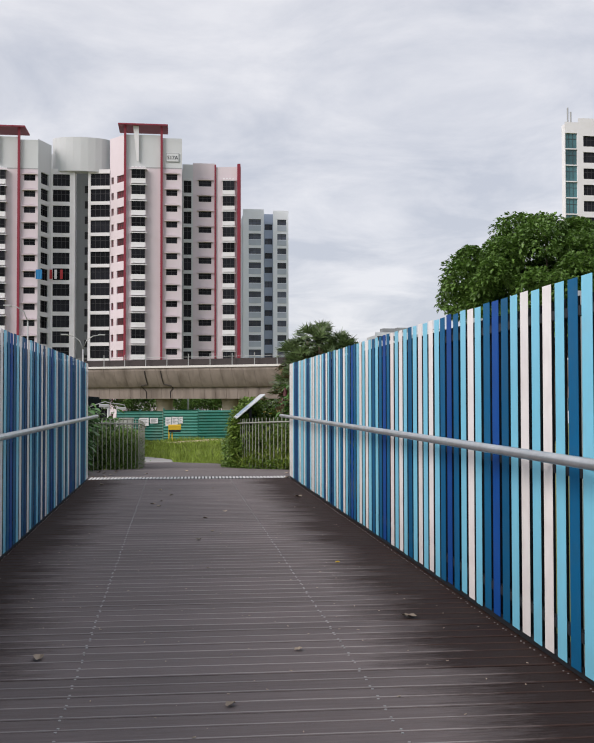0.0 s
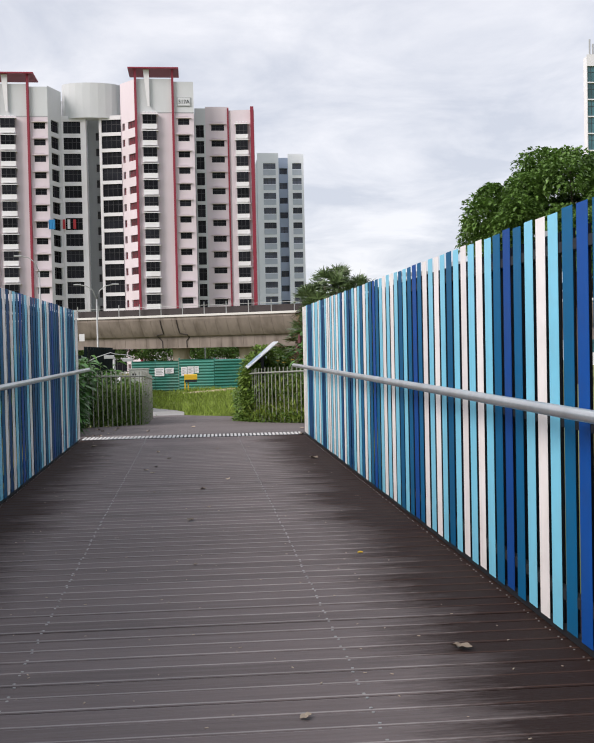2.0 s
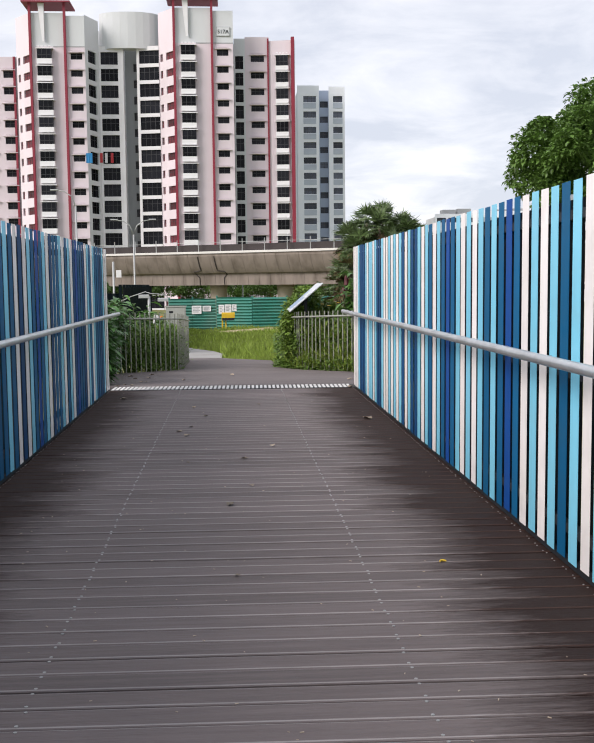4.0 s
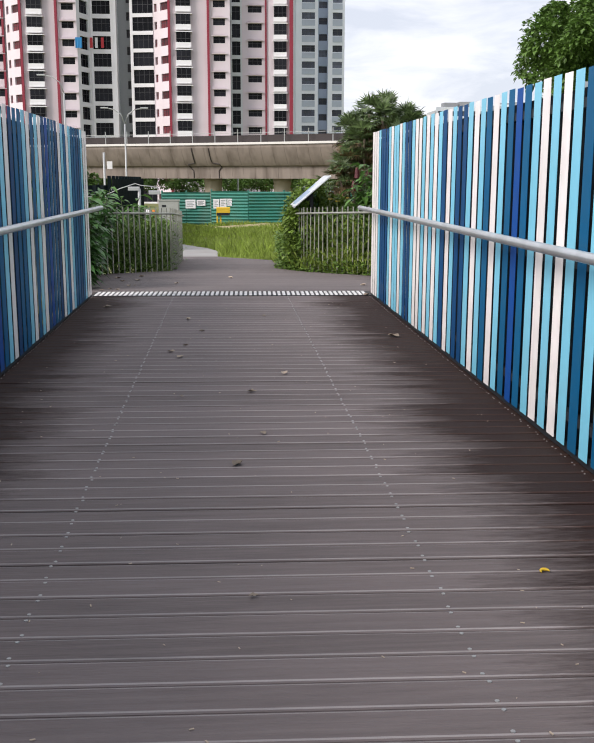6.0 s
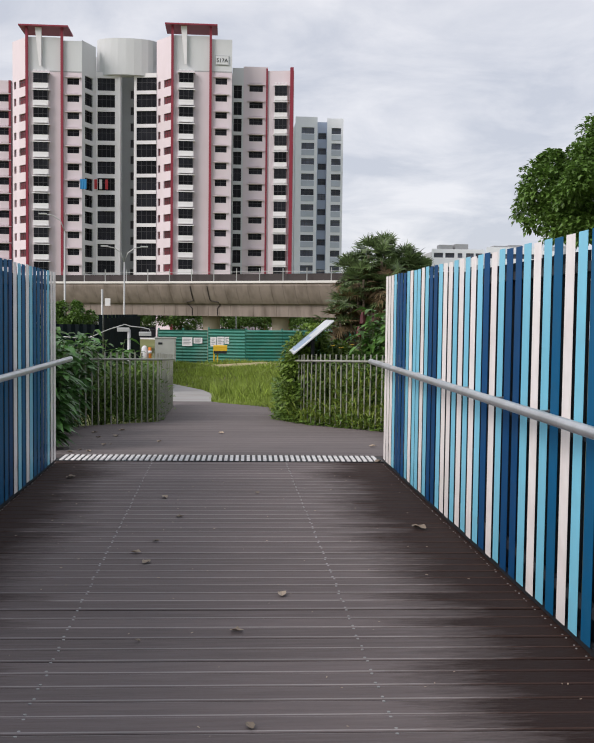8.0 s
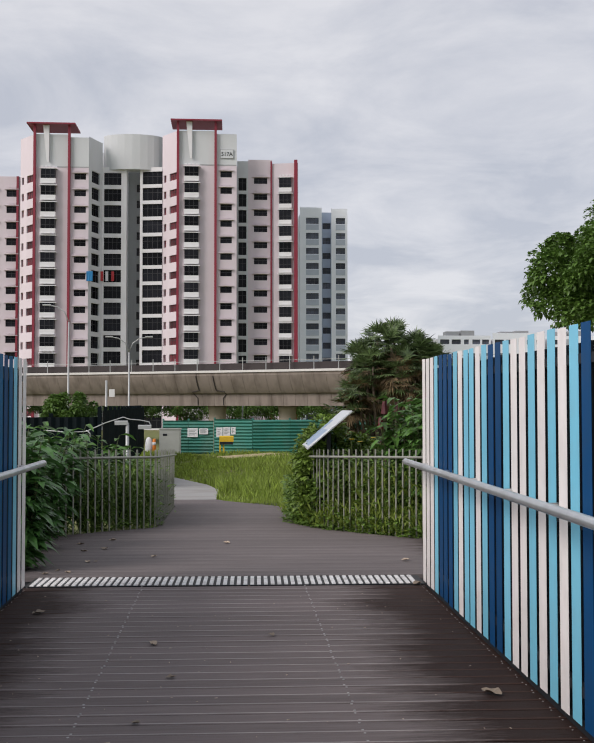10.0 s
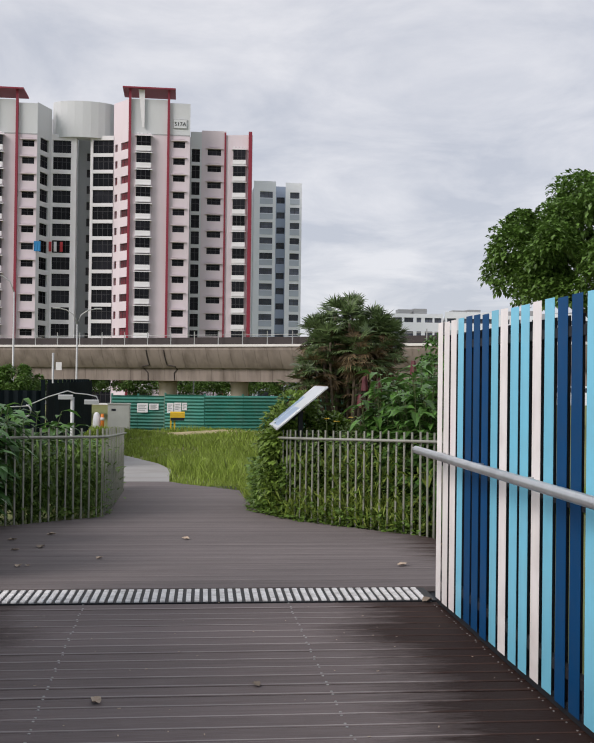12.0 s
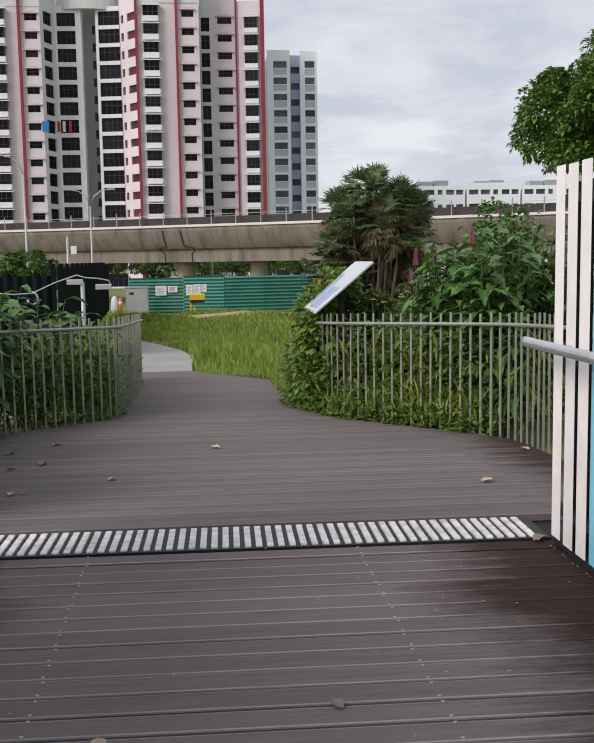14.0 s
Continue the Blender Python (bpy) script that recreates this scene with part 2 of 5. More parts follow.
REDW = mat("red_window_box", (0.11, 0.018, 0.026), rough=0.6, var=0.5, scale=0.8, rnd=0.5)
GLASS = mat("window_glass", (0.012, 0.0125, 0.016), rough=0.25, var=0.6, scale=0.6, rnd=0.7, spec=0.10)
TEAL = mat("teal_glass", (0.06, 0.16, 0.18), rough=0.12, var=0.4, scale=0.5, rnd=0.4)
ROOMD = mat("dark_recess", (0.05, 0.045, 0.05), rough=0.8, var=0.3)
LEAF = mat("tree_leaf", (0.098, 0.182, 0.034), rough=0.5, var=0.2, scale=0.5, island=0.55, transl=0.25)
PALMG = mat("palm_leaf", (0.105, 0.155, 0.060), rough=0.32, var=0.3, scale=0.6, island=0.6, transl=0.2)
PALMD = mat("palm_dead_leaf", (0.115, 0.078, 0.036), rough=0.8, var=0.3, island=0.5)
SHRUB = mat("shrub_leaf", (0.076, 0.168, 0.034), rough=0.38, var=0.3, scale=3, island=0.6, transl=0.25)
STEMG = mat("green_stem", (0.07, 0.095, 0.03), rough=0.6, var=0.2)
DARKLEAF = mat("dark_shrub_leaf", (0.058, 0.145, 0.034), rough=0.4, var=0.25, scale=3, island=0.45, transl=0.2)
VINE = mat("vine_leaf", (0.112, 0.192, 0.033), rough=0.5, var=0.25, scale=3, island=0.5, transl=0.25)
VINEB = mat("climber_leaf", (0.145, 0.225, 0.036), rough=0.5, var=0.3, scale=3, island=0.6, transl=0.3)
GRASS = mat("grass_blade", (0.215, 0.290, 0.045), rough=0.6, var=0.35, scale=0.45, island=0.4, transl=0.3)
BARK = mat("bark", (0.10, 0.075, 0.055), rough=0.9, var=0.3, scale=4, bump=0.6, bscale=20)
DRY = mat("dry_leaf", (0.34, 0.27, 0.205), rough=0.8, var=0.3, scale=20, rnd=0.4)
REDFL = mat("red_bract", (0.085, 0.006, 0.010), rough=0.5, var=0.3, scale=20)
LAMPST = mat("lamp_post_grey", (0.40, 0.41, 0.41), rough=0.5, metal=0.3)
SIGNB = mat("sign_face_white", (0.62, 0.66, 0.70), rough=0.3, var=0.08, scale=3)
SIGNBL = mat("sign_face_blue", (0.34, 0.44, 0.60), rough=0.3, var=0.3, scale=8)
YEL = mat("paint_yellow", (0.62, 0.40, 0.02), rough=0.5)
ORANGE = mat("paint_orange", (0.70, 0.20, 0.02), rough=0.5, var=0.1)
BLUECL = mat("blue_cloth", (0.02, 0.20, 0.45), rough=0.8)
REDCL = mat("red_cloth", (0.5, 0.05, 0.06), rough=0.8)
CABG = mat("cabinet_grey", (0.36, 0.37, 0.35), rough=0.6, var=0.1, scale=2)
FRAMED = mat("window_frame_dark", (0.045, 0.045, 0.05), rough=0.5)
BLACKP = mat("black_letters", (0.02, 0.02, 0.025), rough=0.6)


# ---- mesh helpers ----
class Geo:
    """Vertices and faces gathered for one mesh."""

    def __init__(self):
        self.v, self.f = [], []

    def box(self, x0, x1, y0, y1, z0, z1, m=None):
        k = len(self.v)
        c = [(x, y, z) for z in (z0, z1) for y in (y0, y1) for x in (x0, x1)]
        self.v += [tuple(m @ Vector(p)) for p in c] if m else c
        self.f += [tuple(k + i for i in q) for q in ((0, 2, 3, 1), (4, 5, 7, 6), (0, 1, 5, 4), (2, 6, 7, 3), (0, 4, 6, 2), (1, 3, 7, 5))]
        return self

    def bevel_box(self, x0, x1, y0, y1, z0, z1, b, m=None):
        """A box whose edges along its longest axis keep a chamfer on the outside (along x or z)."""
        k = len(self.v)
        if x1 - x0 >= z1 - z0:
            ring = [(y0, z0), (y1, z0), (y1, z1 - b), (y1 - b, z1), (y0 + b, z1), (y0, z1 - b)]
            pts = [(x, *q) for x in (x0, x1) for q in ring]
        else:
            ring = [(x0 + b, y0), (x1 - b, y0), (x1, y0 + b), (x1, y1 - b), (x1 - b, y1), (x0 + b, y1), (x0, y1 - b), (x0, y0 + b)]
            pts = [(*q, z) for z in (z0, z1) for q in ring]
        r = len(ring)
        self.v += [tuple(m @ Vector(p)) for p in pts] if m else pts
        self.f += [(k + i, k + (i + 1) % r, k + r + (i + 1) % r, k + r + i) for i in range(r)]
        self.f += [tuple(k + i for i in reversed(range(r))), tuple(k + r + i for i in range(r))]
        return self

    def quad(self, *pts):
        k = len(self.v)
        self.v += [tuple(p) for p in pts]
        self.f.append(tuple(range(k, k + len(pts))))
        return self

    def tube(self, pts, radii, sides=8):
        """A round bar through the points; radii is a number or one for each point."""
        pts = [Vector(p) for p in pts]
        if not hasattr(radii, "__len__"):
            radii = [radii] * len(pts)
        k = len(self.v)
        for i, p in enumerate(pts):
            d = (pts[min(i + 1, len(pts) - 1)] - pts[max(i - 1, 0)]).normalized()
            u = d.cross(Vector((0.03, 0.02, 1)) if abs(d.z) < 0.9 else Vector((1, 0, 0))).normalized()
            s = d.cross(u)
            self.v += [tuple(p + radii[i] * (math.cos(2 * math.pi * j / sides) * u + math.sin(2 * math.pi * j / sides) * s)) for j in range(sides)]
        for i in range(len(pts) - 1):
            for j in range(sides):
                self.f.append((k + i * sides + j, k + i * sides + (j + 1) % sides, k + (i + 1) * sides + (j + 1) % sides, k + (i + 1) * sides + j))
        self.f += [tuple(k + j for j in reversed(range(sides))), tuple(k + (len(pts) - 1) * sides + j for j in range(sides))]
        return self

    def data(self, name, material, smooth=False):
        me = bpy.data.meshes.new(name)
        me.from_pydata(self.v, [], self.f)
        me.materials.append(material)
        if smooth:
            me.polygons.foreach_set("use_smooth", [True] * len(me.polygons))
        bm = bmesh.new()
        bm.from_mesh(me)
        if len(bm.faces) < 20000:
            bmesh.ops.recalc_face_normals(bm, faces=bm.faces)
            bm.to_mesh(me)
        bm.free()
        return me


def part(name, geo, material, parent=None, label="", at=None, smooth=False):
    """One mesh object, under a thing or a part when parent is given. geo: a Geo or finished mesh data."""
    ob = new(name, geo if isinstance(geo, bpy.types.Mesh) else geo.data(name, material, smooth))
    if parent:
        ob.parent = parent
    if at is not None:
        ob.matrix_basis = at if isinstance(at, Matrix) else Matrix.Translation(at)
    if label:
        ob["label"] = label
    return ob


def base(name, x=0, y=0, z=0):
    ob = new(name)
    ob.matrix_basis = pose(x, y, z)
    return ob


def leaves_geo(points, ways, length, width, fold=0.25, droop=0.3, rng=None, fine=False):
    """Many separate leaves as one Geo: each a folded blade from its point along its way; fine ones bend in three steps."""
    g = Geo()
    steps = ((0.32, 0.95), (0.68, 0.72)) if fine else ((0.5, 1.0),)
    for p, d, s in zip(points, ways, np.broadcast_to(length, len(points))):
        p, d = Vector(p), Vector(d).normalized()
        u = d.cross(Vector((rng.uniform(-0.4, 0.4), rng.uniform(-0.4, 0.4), 1))).normalized()
        n = u.cross(d)
        wd = width * s
        rib = [p] + [p + d * s * t - Vector((0, 0, droop * s * t * t)) for t, _ in steps] + [p + d * s - Vector((0, 0, droop * s))]
        for side in (1, -1):
            edge_ = [q + u * wd * k * side + n * fold * wd * k for q, (_, k) in zip(rib[1:-1], steps)]
            for i in range(len(rib) - 1):
                lo = [rib[i]] + ([edge_[i - 1]] if i else [])
                hi = [rib[i + 1]] + ([edge_[i]] if i < len(edge_) else [])
                g.quad(*(lo[::-1] + hi) if side > 0 else (hi[::-1] + lo))
    return g


# ---- ground ----
def ground_z(y):
    return float(np.interp(y, (-60, -8, 0.5, 14.7, 30, 62, 105, 400), (-2.2, -2.2, -0.25, -0.74, -1.42, -1.98, -3.2, -3.2)))



def floor_z(y):
    """Level deck, then a ramp that falls gently away beyond the tread strip."""
    return -0.045 * max(0.0, y - 0.67)


g = Geo()
xs = [-3000, -600, -150, -60, -30, -15, -8, -4, -2, 0, 2, 4, 8, 15, 30, 60, 150, 600, 3000]
ys = [-3000, -400, -60, -30, -8, -4, 0, 3, 6, 9.2, 12, 16, 20, 26, 34, 44, 54, 62, 75, 90, 105, 140, 200, 400, 1000, 4000]
for y in ys:
    for x in xs:
        g.v.append((x, y, ground_z(y) + (0.04 * math.sin(x * 1.3 + y) if 10 < y < 60 and abs(x) < 30 else 0)))
for j in range(len(ys) - 1):
    for i in range(len(xs) - 1):
        k = j * len(xs) + i
        g.f.append((k, k + 1, k + len(xs) + 1, k + len(xs)))
tagged(part("ground", g, SOIL), "uneven grassy ground sloping down to the viaduct", "ground", kind="structure")

# concrete path that bends away to the left
g = Geo()
rows = [(-1.32, 14.62, 1.06), (-1.40, 18.0, 1.12), (-1.40, 21.0, 1.12), (-1.85, 24.8, 1.15), (-2.95, 30.0, 1.25), (-5.0, 36.0, 1.3), (-11.0, 42.0, 1.3)]
for i, (x, y, h) in enumerate(rows):
    x2, y2, _ = rows[min(i + 1, len(rows) - 1)]
    x1, y1, _ = rows[max(i - 1, 0)]
    d = Vector((x2 - x1, y2 - y1, 0)).normalized() if i else Vector((0, 1, 0))
    nrm = Vector((d.y, -d.x, 0))
    for z in (-0.25, 0.06 if i else 0.08):
        for s in (-1, 1):
            g.v.append((x + s * nrm.x * h, y + s * nrm.y * h, ground_z(y) + z))
for i in range(len(rows) - 1):
    k = 4 * i
    for a_, b_ in ((0, 1), (1, 3), (3, 2), (2, 0)):
        g.f.append((k + a_, k + b_, k + 4 + b_, k + 4 + a_))
tagged(part("path", g, PATHC), "worn grey concrete footpath curving through the grass", "path", kind="structure")

# ---- boardwalk deck ----
PITCH, SKEW = 0.159, -1.4      # the boards lie a little askew to the fences
deck = tagged(part("boardwalk_deck", Geo().box(-1.95, 2.15, -21.9, 0.70, -0.30, -0.05), DARKST),
              "grey-brown composite plank boardwalk with dark damp edges", "floor", kind="structure")
landing = tagged(part("landing_deck", Geo().box(-2.3, 2.5, 0.1, 4.6, -0.22, -0.05, pose(0, 0.76, 0, -2.577)).box(-1.05, 1.15, 4.6, 13.0, -0.22, -0.05, pose(0, 0.76, 0, -2.577)), DARKST),
                 "grey-brown plank landing beyond the tread strip", "floor", kind="structure")

# ---- slatted fences ----
RIGHT = ("WWWLNNNLWL" "LWLNNLWWLW" "LWLNWLNNL" "WLDWLDBDLW" "LWLDLDBDWL" "WLDLWLWLDB" "DLWLDBDLWL" "WLDLWLDBDL"
         "WLWDDLWLDB" "LWLDDLWLWL" "DBDLWLWLDD" "LWLWLDBDLW" "LWLDLWLWDL")
LEFT = ("WWLDLDDLWD" "LWLDDBLWLD" "WLDDLWLDBD" "LWLWDLDDLW" "LDWLDBDLWL" "DWLLDBDWLD" "LWDDLWLDBL" "WLDDLWLDLW"
        "DDLWLDBDLW" "LDWLDLDBDW" "LWLDDLWDLL" "DBLWLDWLDL" "WLDWLLDBDW")
SLAT, SW, ST, Z0, Z1 = 0.1762, 0.124, 0.0035, 0.05, 2.055
slat_mesh = {(c, s): Geo().bevel_box(min(0, s * ST), max(0, s * ST), -SW / 2, SW / 2, Z0, Z1, 0.0010).data("slat", PAINT[c]) for c in "WLDBN" for s in (-1, 1)}


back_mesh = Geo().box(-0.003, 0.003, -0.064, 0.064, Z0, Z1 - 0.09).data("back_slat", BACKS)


def slat_fence(x, s, colours, label):
    """A run of upright painted slats on a steel frame. s: +1 when the frame lies to the +x side."""
    f = base("slat_fence", x, 0, 0)
    for i, c in enumerate(colours):
        part("slat", slat_mesh[c, s], None, f, at=pose(random.uniform(-0.002, 0.002), -SLAT * i - SW / 2, random.uniform(-0.006, 0.006), 0, 0, random.uniform(-0.8, 0.8)))
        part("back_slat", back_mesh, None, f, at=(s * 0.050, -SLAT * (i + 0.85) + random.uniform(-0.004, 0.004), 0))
    end = -SLAT * len(colours)
    back = s * ST
    for z in (0.22, 1.05, 1.88):
        part("frame_rail", Geo().box(min(back, s * 0.046), max(back, s * 0.046), end, 0, z - 0.025, z + 0.025), DARKST, f, "dark steel frame rail")
    # dark colour stands in for the shaded gap between slats and deck
    part("bottom_channel", Geo().box(min(s * 0.012, s * 0.054), max(s * 0.012, s * 0.054), end, 0, 0.012, 0.049), DARKST, f, "dark strip for the gap below the slats")
    y = -0.12
    while y > end:
        part("post", Geo().bevel_box(min(s * 0.056, s * 0.126), max(s * 0.056, s * 0.126), y - 0.03, y + 0.03, -0.05, 2.0, 0.006), GALV, f, "galvanised post")
        y -= 1.76
    rx = -s * 0.158
    rail = part("handrail", Geo().tube([(rx, 0.0, 1.13), (rx, -0.04, 1.13)] + [(rx, -0.9 * k, 1.13) for k in range(1, int(-end / 0.9) + 1)], 0.028, 14), GALV, f,
                "round galvanised handrail", smooth=True)
    for k in range(int(-end / 0.86)):
        yb = -0.25 - 0.86 * k
        part("bracket", Geo().tube([(rx, yb, 1.12), (rx * 0.6, yb, 1.115), (0.02 * s, yb, 1.115)], 0.012, 8), GALV, rail, smooth=True)
    return tagged(f, label, "fence")


slat_fence(1.85, 1, RIGHT, "tall white, sky-blue and dark blue slat fence with steel handrail")
# light-blue slats at every fourth place turn navy to carry this side's shade
slat_fence(-1.71, -1, "".join("N" if c == "L" and i % 4 == 0 else c for i, c in enumerate(LEFT)), "tall shaded blue and white slat fence with steel handrail")

# ---- grey bar barriers round the landing ----
def smooth_line(pts, step):
    """Points at even steps along a rounded polyline."""
    p = [np.array(q, float) for q in pts]
    for _ in range(3):
        p = [p[0]] + [w for a_, b_ in zip(p, p[1:]) for w in (0.75 * a_ + 0.25 * b_, 0.25 * a_ + 0.75 * b_)] + [p[-1]]
    d = np.r_[0, np.cumsum([np.linalg.norm(b_ - a_) for a_, b_ in zip(p, p[1:])])]
    s = np.arange(0, d[-1], step)
    return [(float(np.interp(t, d, [q[0] for q in p])), float(np.interp(t, d, [q[1] for q in p]))) for t in s]


RLINE = [(2.30, 0.55), (2.85, 1.2), (2.92, 2.6), (2.92, 3.5), (2.86, 4.0), (2.62, 4.38), (2.24, 4.95), (1.88, 5.42), (1.52, 6.0), (1.33, 6.7), (1.33, 7.6), (1.36, 8.4)]
LLINE = [(-2.15, 0.55), (-2.8, 1.4), (-2.85, 3.4), (-2.62, 4.75), (-2.15, 5.35), (-1.6, 5.95), (-1.22, 6.35), (-1.08, 6.5), (-1.05, 6.8), (-1.06, 9.0), (-1.1, 12.0)]
bar_mesh = Geo().box(-0.0125, 0.0125, -0.006, 0.006, -0.05, 1.20).data("bar", BARRIER)


def barrier(line, s, label):
    b = base("bar_barrier")
    pts = smooth_line(line, 0.135)
    for i, (x, y) in enumerate(pts):
        x2, y2 = pts[min(i + 1, len(pts) - 1)]
        x1, y1 = pts[max(i - 1, 0)]
        ang = math.degrees(math.atan2(y2 - y1, x2 - x1))
        part("bar", bar_mesh, None, b, at=pose(x, y, floor_z(y) + random.uniform(-0.008, 0.008), random.uniform(-0.6, 0.6), 0, ang))
    inner = [(x - s * 0.035, y - 0.03, floor_z(y) + 1.09) for x, y in pts]
    part("top_rail", Geo().tube(inner, 0.019, 10), BARRIER, b, "worn grey tubular top rail", smooth=True)
    return tagged(b, label, "barrier")


barrier(RLINE, 1, "curved grey steel bar barrier overgrown with vines")
barrier(LLINE, -1, "curved grey steel bar barrier beside the shrubs")

# ---- elevated railway ----
def rail_line(s):
    """Plan of the viaduct: a point at s metres along a gentle curve, and its heading."""
    r, a0 = 260.0, radians(-30)
    a_ = a0 - s / r
    return Vector((6.0 + r * (math.sin(a0) - math.sin(a_)) * -1 * 0 + (s * math.cos(a0 - s / (2 * r))), 99.0 + s * math.sin(a0 - s / (2 * r)), 0)), a_


via = base("railway_viaduct")
BELLY = [(-3.55 - 1.05 * (0.35 * math.cos(radians(a_)) + 0.65 * (1 - a_ / 90)), 4.75 - 1.9 * (0.25 * math.sin(radians(a_)) + 0.75 * a_ / 90)) for a_ in range(0, 91, 9)]
PROFILE = [(-4.6, 5.05)] + BELLY + [(-3.2, 2.78), (-3.1, 1.45), (3.1, 1.45), (3.55, 2.85), (4.6, 4.7), (4.6, 5.05), (4.2, 5.05), (4.2, 4.4), (-4.2, 4.4), (-4.2, 5.05)]
def sweep(profile, s0, s1, n):
    g_ = Geo()
    for i in range(n + 1):
        c, h = rail_line(s0 + (s1 - s0) * i / n)
        side = Vector((math.sin(h), -math.cos(h), 0))     # towards the walker
        for d, z in profile:
            g_.v.append(tuple(c - side * d + Vector((0, 0, z))))
    m_ = len(profile)
    for i in range(n):
        for j in range(m_):
            g_.f.append((i * m_ + j, i * m_ + (j + 1) % m_, (i + 1) * m_ + (j + 1) % m_, (i + 1) * m_ + j))
    g_.f += [tuple(range(m_)), tuple(n * m_ + j for j in reversed(range(m_)))]
    return g_


for k in range(-56, 46):
    part("girder_segment", sweep(PROFILE, k * 1.45 + 0.012, k * 1.45 + 1.438, 1), CONC, via)
part("parapet_cap", sweep([(-4.75, 5.08), (-4.75, 5.32), (-4.2, 5.32), (-4.2, 5.08)], -88, 74, 60), CONCW, via, "white parapet cap")
part("trackside_screen", sweep([(-3.9, 5.0), (-3.9, 6.1), (-3.8, 6.1), (-3.8, 5.0)], -88, 74, 60), TRACK, via, "dark trackside screen")
part("guard_rail", sweep([(-4.5, 6.3), (-4.5, 6.34), (-4.46, 6.34), (-4.46, 6.3)], -88, 74, 60), LAMPST, via)
for k in range(-30, 26):
    c, h = rail_line(k * 2.9)
    p_ = c + Vector((math.sin(h), -math.cos(h), 0)) * 4.48
    part("rail_post", Geo().box(-0.045, 0.045, -0.045, 0.045, 5.3, 6.7), LAMPST, via, at=pose(p_.x, p_.y, 0))
for s_, wd in ((-8.6, 1.0), (0.3, 0.95), (-46, 1.05), (32, 1.05), (60, 1.05)):
    c, h = rail_line(s_)
    part("pier", Geo().tube([(0, 0, -3.3), (0, 0, 0.9), (0, 0, 1.46)], [wd, wd, wd * 1.12], 20), PIERC, via, "round concrete pier", at=pose(c.x, c.y, 0, 0, 0, math.degrees(h)), smooth=True)
for s0, sg in ((-8.8, -1), (-6.6, 1)):
    path = []
    for ds, d_, z in [(0, d_ - 0.03, z) for d_, z in BELLY[:6]] + [(0.0, d_ - 0.03, z) for d_, z in BELLY[6:9]] + [(0.95 * sg, BELLY[9][0] - 0.03, BELLY[9][1]), (0.95 * sg, -3.24, 2.7), (0.55 * sg, -3.2, 2.3), (0.55 * sg, -3.13, 1.5)]:
        c, h = rail_line(s0 + ds)
        path.append(c + Vector((math.sin(h), -math.cos(h), 0)) * -d_ + Vector((0, 0, z)))
    part("joint_gap", Geo().tube(path, 0.065, 5), TRACK, via, "dark stepped joint")
tagged(via, "weathered concrete railway viaduct with a white parapet cap", "viaduct")

# ---- apartment towers ----
FLOOR = 3.06
CX, CY = 0.07, -7.8           # sight lines to the facade were taken from here


def on(u, y):
    """x at depth y for a facade point that lies u metres across at depth 170."""
    return CX + (u - CX) * (y - CY) / (170 - CY)


